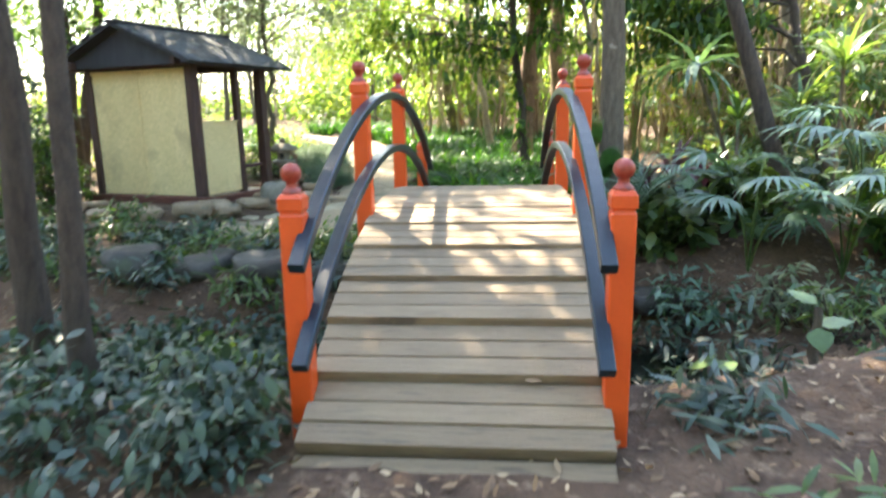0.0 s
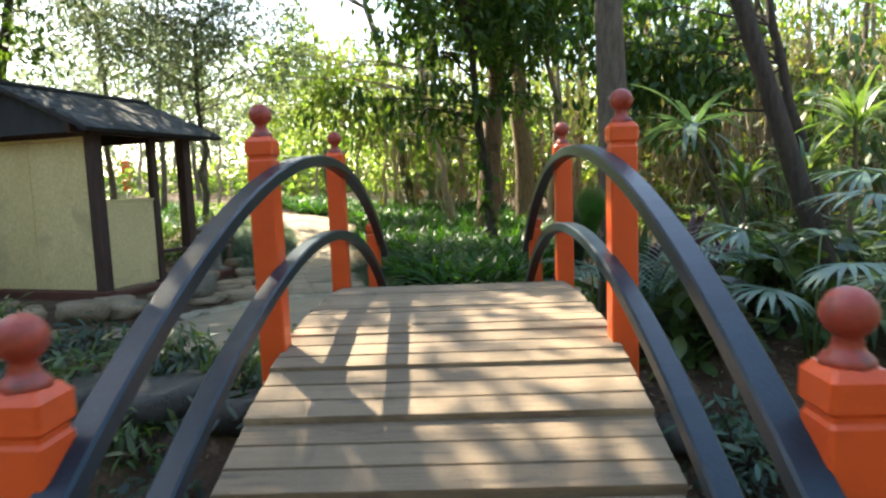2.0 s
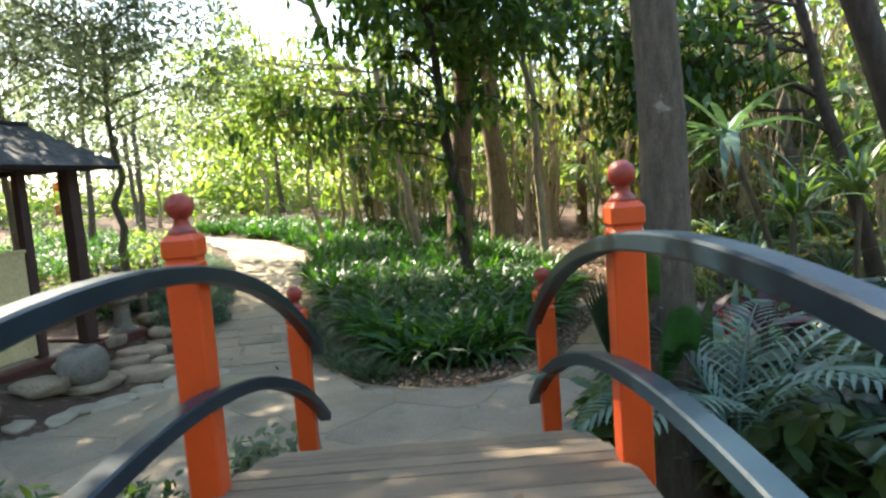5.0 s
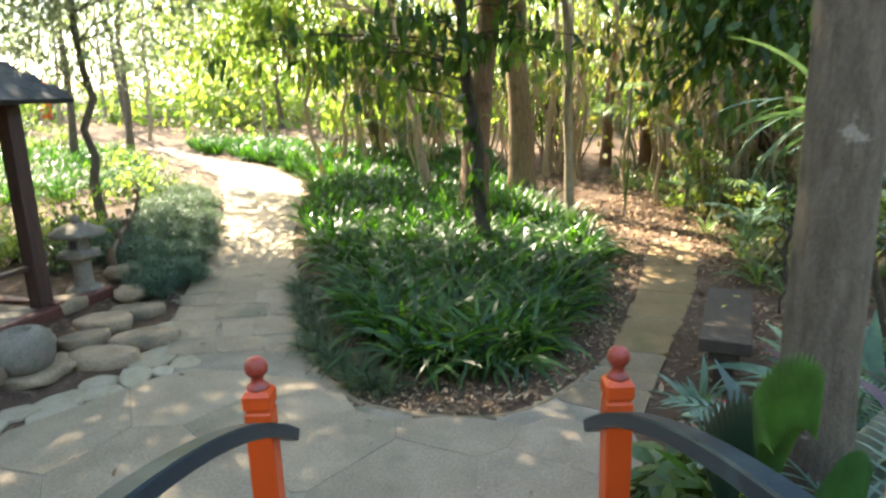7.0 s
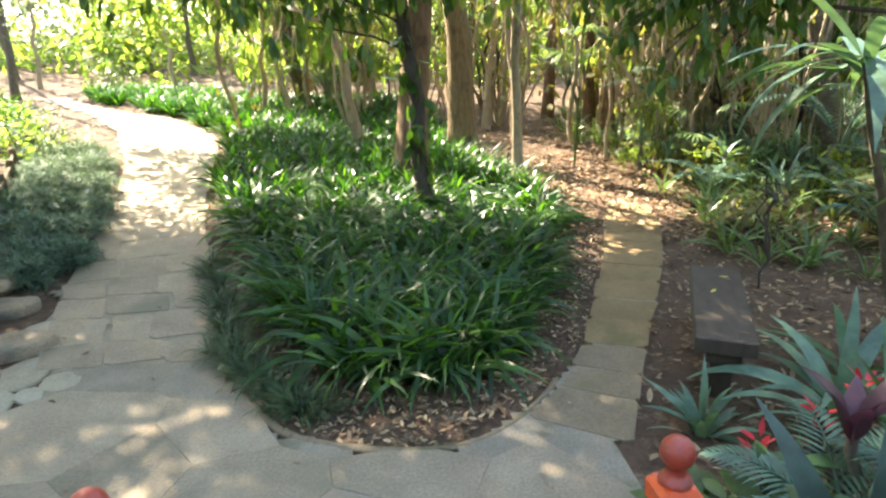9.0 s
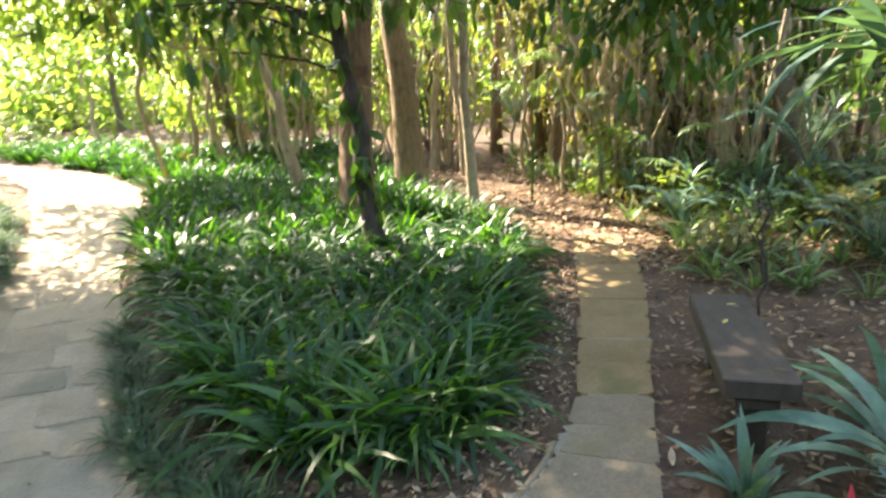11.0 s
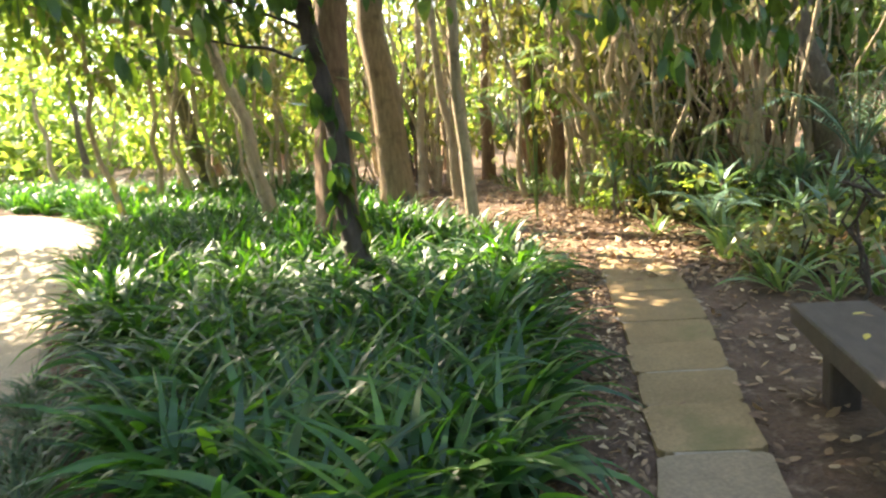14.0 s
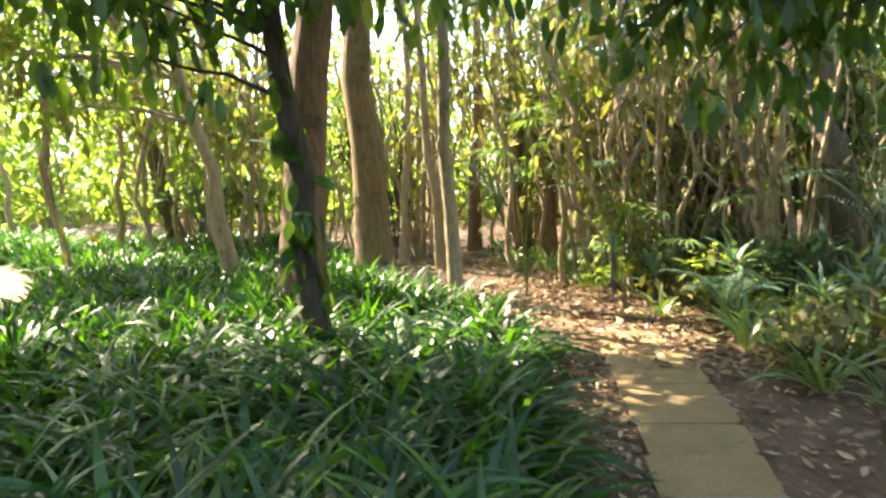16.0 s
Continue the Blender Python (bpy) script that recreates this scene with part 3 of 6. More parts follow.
def rock_mesh(sx, sy, sz, seed, flat=False, cuts=3):
    """A water-worn stone, its foot at zero."""
    bm = bmesh.new()
    bmesh.ops.create_icosphere(bm, subdivisions=cuts, radius=1)
    off = Vector((seed * 3.7, seed * 1.3, seed * 2.1))
    for v in bm.verts:
        d = 1 + 0.34 * noise.noise(v.co * 1.2 + off) + 0.12 * noise.noise(v.co * 2.9 + off) + 0.05 * noise.noise(v.co * 7 + off)
        c = v.co * d
        c.x, c.y = max(-0.86, min(0.86, c.x)), max(-0.88, min(0.88, c.y))
        c.z = min(c.z, 0.62 + 0.2 * noise.noise(Vector((c.x, c.y, seed)) * 1.3))
        if flat:
            c.z = max(min(c.z, 0.55), -0.6)
        v.co = Vector((c.x * sx, c.y * sy, c.z * sz))
    lo = min(v.co.z for v in bm.verts)
    for v in bm.verts:
        v.co.z -= lo
    return bm


def slab_mesh(sx, sy, h, seed, sides=9, angular=False):
    """A flat stone with an uneven outline, a near-level top and worn edges, its foot at zero."""
    rr = random.Random(seed)
    bm = bmesh.new()
    n = 27
    ph = [rr.uniform(0, 6.28) for _ in range(3)]
    corner = sorted(rr.uniform(0, 0.7) + 6.2832 * k / sides for k in range(sides))
    out = []
    for k in range(n):
        a = 6.2832 * k / n
        r = 1 + 0.10 * math.sin(2 * a + ph[0]) + 0.06 * math.sin(3 * a + ph[1]) + 0.03 * math.sin(7 * a + ph[2])
        if angular:
            near_ = min(abs((a - c + 3.1416) % 6.2832 - 3.1416) for c in corner)
            r *= 0.90 + 0.14 * max(0.0, 1 - near_ * sides / 3.2)
        out.append((math.cos(a) * r * sx, math.sin(a) * r * sy))
    rings = []
    for f, z in ((0.93, 0.0), (1.0, 0.35), (1.0, 0.75), (0.965, 0.95), (0.90, 1.0), (0.5, 1.02)):
        rings.append([bm.verts.new((x * f, y * f, h * z + (0.10 * h * noise.noise(Vector((x * f * 5, y * f * 5, seed))) if z > 0.5 else 0))) for x, y in out])
    for p, q in zip(rings, rings[1:]):
        for k in range(n):
            bm.faces.new((p[k], p[(k + 1) % n], q[(k + 1) % n], q[k]))
    bm.faces.new(rings[-1])
    return bm


def slab(x, y, sx, sy, h, seed, material, label, group, name, sink=0.02, rz=0, angular=False):
    ob = part(name, slab_mesh(sx, sy, h, seed, 6 if angular else 9, angular), material, smooth=True, m=pose(x, y, on_ground(x, y) - sink, 0, 0, rz))
    return tagged(ob, label, "stone", group)


def stone(x, y, sx, sy, sz, seed, material, label, group, name="stone", flat=False, sink=0.03, rz=0):
    ob = part(name, rock_mesh(sx, sy, sz, seed, flat), material, smooth=True, m=pose(x, y, on_ground(x, y) - sink, 0, 0, rz))
    return tagged(ob, label, "stone", group)


for k, (x, y, sx, sy) in enumerate(((-2.67, 7.64, 0.27, 0.20), (-2.84, 7.20, 0.28, 0.21), (-3.24, 8.05, 0.29, 0.19), (-3.80, 8.32, 0.26, 0.18), (-3.06, 8.36, 0.24, 0.17), (-3.2, 7.6, 0.2, 0.16))):
    slab(x, y, sx, sy, 0.115, 3 + k, M_ROCK, "broad flat tan stepping stone by the path", "stepping stones", "stepping_stone", rz=(20, -8, 10, 0, 15, 40)[k])
for k, (x, y, sx, sy) in enumerate(((-2.52, 8.03, 0.22, 0.13), (-2.33, 7.66, 0.13, 0.14), (-2.42, 7.26, 0.25, 0.17), (-2.11, 7.10, 0.12, 0.12), (-2.14, 7.36, 0.09, 0.09), (-2.42, 6.86, 0.18, 0.12), (-2.66, 6.76, 0.13, 0.12), (-2.52, 6.58, 0.16, 0.11),
                                    (-2.78, 6.48, 0.15, 0.13), (-2.72, 6.27, 0.16, 0.10), (-3.0, 6.28, 0.14, 0.11), (-3.05, 6.06, 0.16, 0.10), (-2.24, 6.95, 0.10, 0.08), (-3.3, 5.9, 0.15, 0.1))):
    slab(x, y, sx * 1.14, sy * 1.14, 0.036, 20 + k, M_PALE, "pale cream flagstone edging the paved path", "pale edging flags", "flagstone", 0.012, rz=25 * k, angular=True)
for k, (x, y, sx, sy, sz) in enumerate(((-3.52, 6.62, 0.26, 0.2, 0.16), (-5.75, 6.25, 0.20, 0.13, 0.10), (-5.15, 6.0, 0.18, 0.13, 0.11), (-4.75, 5.95, 0.12, 0.1, 0.08),
                                        (-3.85, 6.0, 0.28, 0.18, 0.15), (-3.6, 5.75, 0.26, 0.2, 0.17), (-3.9, 5.45, 0.28, 0.22, 0.2), (-4.5, 5.4, 0.26, 0.2, 0.16), (-3.15, 7.05, 0.22, 0.16, 0.1), (-3.55, 7.35, 0.24, 0.2, 0.15),
                                        (-5.2, 5.5, 0.2, 0.16, 0.12), (-5.9, 5.9, 0.22, 0.18, 0.14), (-3.3, 8.75, 0.2, 0.18, 0.14), (-3.6, 9.25, 0.2, 0.18, 0.16))):
    stone(x, y, sx, sy, sz * 0.7, 40 + k, M_ROCK, "weathered brown garden boulder bedded in soil", "garden boulders", "boulder", rz=40 * k)
for k, (x, y, sx, sy, sz) in enumerate(((-1.75, 0.95, 0.24, 0.2, 0.12), (-2.35, 0.95, 0.2, 0.16, 0.10))):
    stone(x, y, sx, sy, sz, 70 + k, M_GRANITE, "mossy grey stone on the gully bank", "gully stones", "boulder", rz=40 * k)

for k, (x, y, sx, sy, sz) in enumerate(((-1.35, 2.95, 0.3, 0.2, 0.16), (-1.95, 3.05, 0.34, 0.22, 0.18), (-2.6, 3.15, 0.3, 0.2, 0.15), (-3.3, 3.05, 0.36, 0.24, 0.2), (-1.15, 0.85, 0.2, 0.16, 0.14), (-2.95, 0.95, 0.3, 0.22, 0.16), (1.5, 3.05, 0.25, 0.18, 0.14))):
    stone(x, y, sx * 1.15, sy * 1.1, sz, 75 + k, M_WETROCK, "dark mossy rock lining the gully", "gully edge rocks", "rock", rz=33 * k, sink=0.11)
slab(-2.42, 1.72, 0.30, 0.20, 0.16, 97, M_PALE, "pale flat stone block lying in the gully", "", "stone_block", 0.02, 15, True)
bowl = tagged(part("water_bowl", turned([(0.12, 0.0), (0.19, 0.04), (0.222, 0.13), (0.225, 0.20), (0.20, 0.29), (0.15, 0.335), (0.085, 0.345), (0.075, 0.335), (0.07, 0.25), (0.02, 0.24)], 28, 0.012), M_GRANITE, smooth=True,
                   m=pose(-3.27, 6.88, on_ground(-3.27, 6.88) + 0.06)), "round grey stone water basin with a small opening", "basin")
stone(-3.27, 6.88, 0.30, 0.26, 0.08, 91, M_ROCK, "flat brown base stone under the basin", "", "base_stone", True, 0.01)

lz = on_ground(-3.75, 8.72)
lantern = thing("stone_lantern", "weathered grey stone garden lantern with a broad cap", "lantern", pose(-3.75, 8.72, lz))
part("plinth", turned([(0.20, 0), (0.20, 0.07), (0.16, 0.10), (0.11, 0.12)], 8, 0.01), M_GRANITE, lantern)
part("shaft", turned([(0.105, 0.10), (0.09, 0.2), (0.09, 0.34), (0.11, 0.40)], 16, 0.01), M_GRANITE, lantern)
part("platform", turned([(0.12, 0.39), (0.22, 0.44), (0.22, 0.48), (0.14, 0.50)], 6, 0.005), M_GRANITE, lantern)
fire = part("fire_box", turned([(0.115, 0.49), (0.115, 0.64)], 6), M_GRANITE, lantern)
# dark panels on the solid box stand for the shade inside its openings
for k in range(3):
    a = math.radians(-60 + 120 * k - 30)
    part("light_opening", box(0.07, 0.012, 0.085, 0.003), M_GABLE, fire, "dark square panel standing for a shaded opening", pose(0.103 * math.cos(a), 0.103 * math.sin(a), 0.565, 0, 0, math.degrees(a) + 90))
part("cap", turned([(0.10, 0.63), (0.27, 0.655), (0.285, 0.685), (0.24, 0.715), (0.14, 0.765), (0.05, 0.79)], 12, 0.012), M_GRANITE, lantern, "broad mossy stone cap", smooth=True)
part("finial", turned([(0.03, 0.785), (0.055, 0.81), (0.05, 0.85), (0.01, 0.885)], 12), M_GRANITE, lantern, smooth=True)

# low log fence along the planted bank
fence = thing("log_fence", "low rustic fence of short log posts and poles", "fence", pose(0, 0, 0))
FL = [(-3.75, 9.35), (-3.98, 10.0), (-4.2, 10.7), (-4.45, 11.4), (-4.75, 12.2), (-5.1, 13.0), (-5.6, 13.9)]
for k, (x, y) in enumerate(FL):
    z = on_ground(x, y)
    part("log_post", turned([(0.045, -0.1), (0.048, 0.2), (0.045, 0.33), (0.03, 0.345)], 10, 0.05), M_LOG, fence, m=pose(x, y, z, random.uniform(-4, 4), random.uniform(-4, 4)))
    if k:
        x0, y0 = FL[k - 1]
        for h in (0.24,):
            v, q = tube([(x0, y0, on_ground(x0, y0) + h), ((x + x0) / 2, (y + y0) / 2, (z + on_ground(x0, y0)) / 2 + h + 0.015), (x, y, z + h)], [0.028, 0.026, 0.025], 8)
            part("pole", quick_mesh("pole", v, q), M_LOG, fence)

# fallen branch on the bank
v, q = tube([(-6.4, 5.1, on_ground(-6.4, 5.1) + 0.05), (-5.2, 4.85, on_ground(-5.2, 4.85) + 0.05), (-4.2, 4.9, on_ground(-4.2, 4.9) + 0.05), (-3.4, 4.75, on_ground(-3.4, 4.75) + 0.04)], [0.045, 0.05, 0.042, 0.02], 9, 0.12)
tagged(part("fallen_branch", quick_mesh("fallen_branch", v, q), M_LOG, smooth=True), "dry fallen branch lying on the bank", "branch")

# orange uprights of another structure, far off in the sunny garden
for x, y in ((-17.1, 28.0), (-15.1, 28.0)):
    tagged(part("orange_upright", square_post(1.5, 0.26), M_ORANGE, m=pose(x, y, on_ground(x, y) - 0.1)), "orange-painted upright in the distant sunny garden", "post", "distant orange uprights")

# ---- planting ----
RNG = np.random.default_rng(11)


def plant_mesh(name, vq, material, smooth=True):
    me = quick_mesh(name, *vq)
    me.materials.append(material)
    if smooth:
        me.polygons.foreach_set("use_smooth", [True] * len(me.polygons))
    return me


def limb_path(a, b, wig, n, rng):
    a, b = np.array(a, float), np.array(b, float)
    s = np.linspace(0, 1, n)[:, None]
    p = a + (b - a) * s
    p += rng.normal(0, wig, p.shape) * np.array([1, 1, 0.3]) * np.sin(np.pi * s)
    return p


def build_tree(name, label, foot, top, r0, bark, leaf, crown_c, crown_r, n_spray, n_leaf, size, seed, limbs=9, hang=0.3, spray=0.45, wide=0.42, group="", bend=0.05, bare=0.45, K=2, via=None):
    """A tapered trunk with limbs that reach into a crown of leaf sprays. Places are in the world."""
    rng = np.random.default_rng(seed)
    gz = on_ground(foot[0], foot[1])
    base = (foot[0], foot[1], gz)
    t = thing(name, label, "tree", pose(*base), group)
    o = np.array(base)
    p = limb_path((0, 0, -0.15), np.array(top) - o, bend, 12, rng)
    if via is not None:
        q = np.array(via) - o
        s = np.linspace(0, 1, 12)[:, None]
        p = (1 - s) ** 2 * np.array([0, 0, -0.15]) + 2 * s * (1 - s) * (2 * q - 0.5 * (np.array(top) - o)) + s ** 2 * (np.array(top) - o)
    rad = r0 * (1 - 0.62 * np.linspace(0, 1, 12) ** 0.9)
    rad[0] *= 1.35
    rad[1] *= 1.08
    C, R = np.array(crown_c) - o, np.array(crown_r)
    d = rng.normal(0, 1, (n_spray, 3))
    d /= np.linalg.norm(d, axis=1)[:, None]
    cs = C + d * R * (rng.random((n_spray, 1)) ** 0.45)
    part("trunk", plant_mesh("trunk", tube(p, rad, 14, 0.05, seed), bark), None, t)
    tips = cs[rng.permutation(n_spray)[:limbs]]
    for e in tips:
        k = int(np.clip(np.searchsorted(p[:, 2], e[2] - 0.8), 4, 11))
        lp = limb_path(p[k], e, 0.10, 7, rng)
        lp[1:-1, 2] += 0.15 * np.sin(np.linspace(0, np.pi, 7))[1:-1]
        lim = [tube(lp, np.linspace(max(rad[k] * 0.45, 0.012), 0.006, 7), 6, 0.05, seed)]
        for q in cs[np.argsort(np.linalg.norm(cs - e, axis=1))[1:4]]:
            lim.append(tube(limb_path(lp[4], q, 0.05, 5, rng), np.linspace(0.012, 0.004, 5), 5, 0.0, seed))
        part("branch", plant_mesh("branch", joined(lim), bark), None, t)
    part("crown", plant_mesh("crown", leaf_cloud(rng, cs, spray, n_leaf, size, 0.7, K, 0.9, hang, 0.35, wide), leaf), None, t)
    return t


# trees that stand by the walk; some high crowns are unseen, set for shade
# real trunk; its unseen crown is set far off to shade the paving
build_tree("tree", "tall straight grey-brown trunk beside the bridge end", (1.29, 4.07), (1.2, 4.2, 7.5), 0.138, M_BARK, L_TREE, (-3.3, 8.9, 6.9), (2.3, 2.2, 0.8), 265, 46, 0.16, 1, bend=0.02)
# seen trunk; the crown overhead is added to shade the right bank
build_tree("tree", "dark leaning trunk among palms on the bank", (3.25, 4.4), (1.2, 4.4, 6.2), 0.115, M_BARK_DARK, L_TREE, (-0.9, 7.6, 6.6), (1.9, 2.5, 0.8), 180, 44, 0.14, 2, bend=0.02, via=(2.6, 4.3, 1.9))
bed_tree = build_tree("tree", "slim dark trunk rising from the strap-leaved bed", (0.62, 10.1), (0.10, 10.2, 5.6), 0.10, M_BARK_DARK, L_TREE, (0.7, 10.5, 4.7), (2.3, 2.0, 1.4), 180, 36, 0.19, 3, limbs=16, hang=0.5, bend=0.02)
build_tree("tree", "thick reddish trunk with peeling bark", (0.52, 11.9), (1.05, 12.0, 7.0), 0.235, M_BARK_RED, L_TREE, (1.5, 11.8, 4.9), (2.3, 1.5, 1.3), 78, 34, 0.17, 4, limbs=14, hang=0.4, bend=0.03)
build_tree("tree", "slim pale leaning trunk in the bed", (-0.1, 13.8), (-1.15, 14.2, 6.2), 0.10, M_BARK_PALE, L_LIGHT, (-3.4, 15.6, 3.9), (2.3, 1.5, 1.9), 140, 34, 0.17, 5, limbs=16)
# crown moved out of view, where it shades the near bed and path
build_tree("tree", "stout tan trunk with rough bark", (1.53, 13.3), (1.2, 13.6, 7.5), 0.23, M_BARK_TAN, L_TREE, (-2.8, 12.2, 7.4), (2.8, 2.0, 0.9), 235, 34, 0.15, 6, limbs=12)
build_tree("tree", "slim pale trunk beside the woodland path", (1.98, 11.45), (1.75, 11.5, 6.5), 0.074, M_BARK_PALE, L_TREE, (2.2, 11.4, 5.8), (1.4, 1.4, 1.0), 16, 34, 0.14, 7, limbs=9)
build_tree("tree", "pale slender trunk at the edge of the woodland", (4.75, 14.3), (4.4, 14.6, 6.5), 0.13, M_BARK_PALE, L_TREE, (4.0, 15.5, 6.6), (2.6, 1.8, 1.0), 36, 30, 0.17, 8, limbs=9)
build_tree("tree", "grey leaning trunk behind the bench", (6.2, 11.0), (5.1, 11.1, 5.6), 0.15, M_BARK, L_TREE, (4.8, 10.2, 5.2), (1.5, 1.5, 1.2), 18, 34, 0.15, 9, limbs=14, hang=0.5)
hang_tree = build_tree("tree", "dark hanging tree over the woodland path", (5.4, 8.3), (4.0, 8.4, 5.4), 0.10, M_BARK_DARK, L_TREE, (3.1, 9.2, 3.4), (1.4, 1.1, 1.0), 60, 26, 0.19, 10, limbs=12, hang=0.6)
build_tree("tree", "fine-branched tree with airy grey-green leaves behind the shelter", (-4.9, 11.4), (-5.2, 12.2, 4.6), 0.075, M_BARK, L_GREY, (-5.0, 12.0, 4.4), (2.4, 2.0, 2.0), 200, 64, 0.10, 12, limbs=22, hang=0.0, spray=0.55)
build_tree("tree", "fine-branched tree with airy grey-green leaves behind the shelter", (-7.4, 12.6), (-7.6, 13.0, 5.2), 0.085, M_BARK, L_GREY, (-7.6, 12.8, 5.2), (2.8, 2.4, 2.6), 210, 64, 0.10, 13, limbs=22, hang=0.0, spray=0.55)
# only the trunk is in view; crown added to shade soil right of the bridge
build_tree("tree", "slim dark trunk among low shrubs on the gully bank", (-1.775, 0.115), (-1.8, 0.35, 6.5), 0.060, M_BARK_DARK, L_TREE, (-1.55, 3.9, 6.5), (1.7, 1.5, 0.9), 220, 46, 0.15, 14, bend=0.03)
# unseen crown, added over this trunk to shade the near deck
build_tree("tree", "dark trunk among low shrubs on the gully bank", (-2.37, 0.56), (-2.45, 0.8, 6.5), 0.09, M_BARK_DARK, L_TREE, (-3.8, 3.75, 6.7), (2.4, 1.2, 0.8), 190, 44, 0.15, 18, bend=0.03)
# added outside the view: shades the left bank and dapples the deck
build_tree("tree", "unseen dark tree added to shade the deck and left bank", (-7.0, 4.6), (-6.6, 4.9, 6.5), 0.15, M_BARK_DARK, L_TREE, (-5.5, 6.2, 6.6), (2.9, 2.0, 0.9), 240, 46, 0.15, 15, bend=0.03)
build_tree("tree", "tall dark-leaved tree shading the shelter", (-7.6, 8.6), (-7.4, 8.6, 6.0), 0.12, M_BARK_DARK, L_TREE, (-7.6, 8.6, 4.4), (1.8, 2.4, 2.4), 120, 46, 0.13, 16, limbs=12)

# added tree, high crown above the view, keeps sun off the bank
build_tree("tree", "tall dark tree added to shade the bank, its crown unseen", (-9.2, 7.4), (-8.0, 7.8, 6.6), 0.15, M_BARK_DARK, L_TREE, (-6.9, 7.9, 7.0), (2.3, 2.3, 0.9), 230, 46, 0.15, 19, limbs=14)
# added for its shade on the bed; the crown stays above the view
build_tree("tree", "tall tree added behind the bed, its unseen high crown for shade", (-1.4, 19.2), (-2.6, 17.0, 7.6), 0.17, M_BARK, L_TREE, (-5.4, 14.3, 7.7), (2.6, 1.0, 0.8), 110, 46, 0.15, 20, limbs=14)
# extra tree, its unseen crown shades paving on the shelter side
build_tree("tree", "tall dark tree added to shade the paving, its high crown unseen", (-8.4, 9.8), (-7.2, 10.2, 6.4), 0.13, M_BARK_DARK, L_TREE, (-5.8, 11.6, 6.8), (2.5, 2.4, 0.9), 190, 46, 0.15, 17, limbs=14)


def single_leaves(vq, n, material, parent):
    """Each leaf of a spray as a mesh of its own."""
    V, Q = vq
    nv, nq = len(V) // n, len(Q) // n
    for k in range(n):
        part("leaf", plant_mesh("leaf", (V[k * nv:(k + 1) * nv], np.array(Q[:nq])), material), None, parent)


def bough(tree, a, b, n, leaves, size, seed, material=L_TREE, hang=0.9, single=False):
    """A low leafy branch of a tree, from a to b in the world, with drooping leaves."""
    rng = np.random.default_rng(seed)
    o = np.array(tree.matrix_basis.translation)
    p = limb_path(np.array(a) - o, np.array(b) - o, 0.05, 8, rng)
    p[:, 2] += 0.10 * np.sin(np.linspace(0, np.pi, 8))
    br = part("branch", plant_mesh("branch", tube(p, np.linspace(0.018, 0.004, 8), 6, 0.05, seed), M_BARK_DARK), None, tree)
    c = p[rng.integers(2, 8, n)] + rng.normal(0, 0.10, (n, 3)) - np.array([0, 0, 0.05])
    vq = leaf_cloud(rng, c, 0.16, leaves, size, 0.6, 5, 0.9, hang, 0.3, 0.36)
    if single:
        single_leaves(vq, n * leaves, material, br)
    else:
        tagged(part("spray", plant_mesh("spray", vq, material), None, br), "drooping glossy leaves", kind="stuff")


for k, (a, b) in enumerate((((0.38, 10.1, 2.25), (-0.75, 9.75, 2.55)), ((0.40, 10.1, 2.0), (-0.85, 10.0, 2.2)), ((0.33, 10.1, 2.5), (-1.3, 10.2, 2.75)), ((0.30, 10.1, 2.6), (0.9, 9.6, 2.75)), ((0.25, 10.1, 2.9), (-0.4, 9.2, 3.0)),
                            ((0.30, 10.1, 2.7), (1.45, 9.5, 2.5)), ((0.28, 10.1, 2.75), (1.9, 9.9, 2.7)), ((0.3, 10.1, 2.4), (-1.9, 9.9, 2.9)), ((0.2, 10.1, 3.0), (1.2, 10.3, 3.1)),
                            ((0.40, 10.1, 2.45), (-1.1, 9.3, 2.5)), ((0.40, 10.1, 2.6), (-1.7, 9.2, 2.75)), ((0.35, 10.1, 2.8), (-0.6, 8.9, 2.85)), ((0.35, 10.1, 2.6), (0.3, 9.2, 2.7)), ((0.4, 10.1, 2.7), (-2.3, 9.6, 2.7)))):
    bough(bed_tree, a, b, 10, 5, 0.18, 500 + k, L_LIGHT if k in (5,) else L_TREE, single=k in (0, 1, 9, 10, 12))
for k, (a, b) in enumerate((((4.3, 8.4, 3.4), (2.3, 9.0, 2.15)), ((4.3, 8.4, 3.2), (2.65, 8.8, 1.95)), ((4.5, 8.4, 3.0), (3.1, 9.1, 1.9)), ((4.4, 8.4, 3.3), (2.5, 9.2, 2.3)),
                            ((4.6, 8.4, 2.8), (3.5, 9.2, 2.0)), ((4.3, 8.4, 3.5), (2.0, 9.4, 2.4)), ((4.5, 8.4, 3.1), (2.95, 8.7, 2.2)))):
    bough(hang_tree, a, b, 16, 6, 0.17, 540 + k, hang=1.1, single=k in (1, 2))
# climbing leaves on the slim trunk
rng = np.random.default_rng(520)
cz = rng.uniform(0.5, 2.6, 26)
climb = leaf_cloud(rng, np.column_stack([-0.10 * cz + rng.normal(0, 0.05, 26), rng.normal(-0.06, 0.05, 26), cz]), 0.08, 3, 0.17, 0.8, 4, 0.9, 0.9, 0.3, 0.5)
single_leaves(climb, 78, L_TREE, bed_tree)

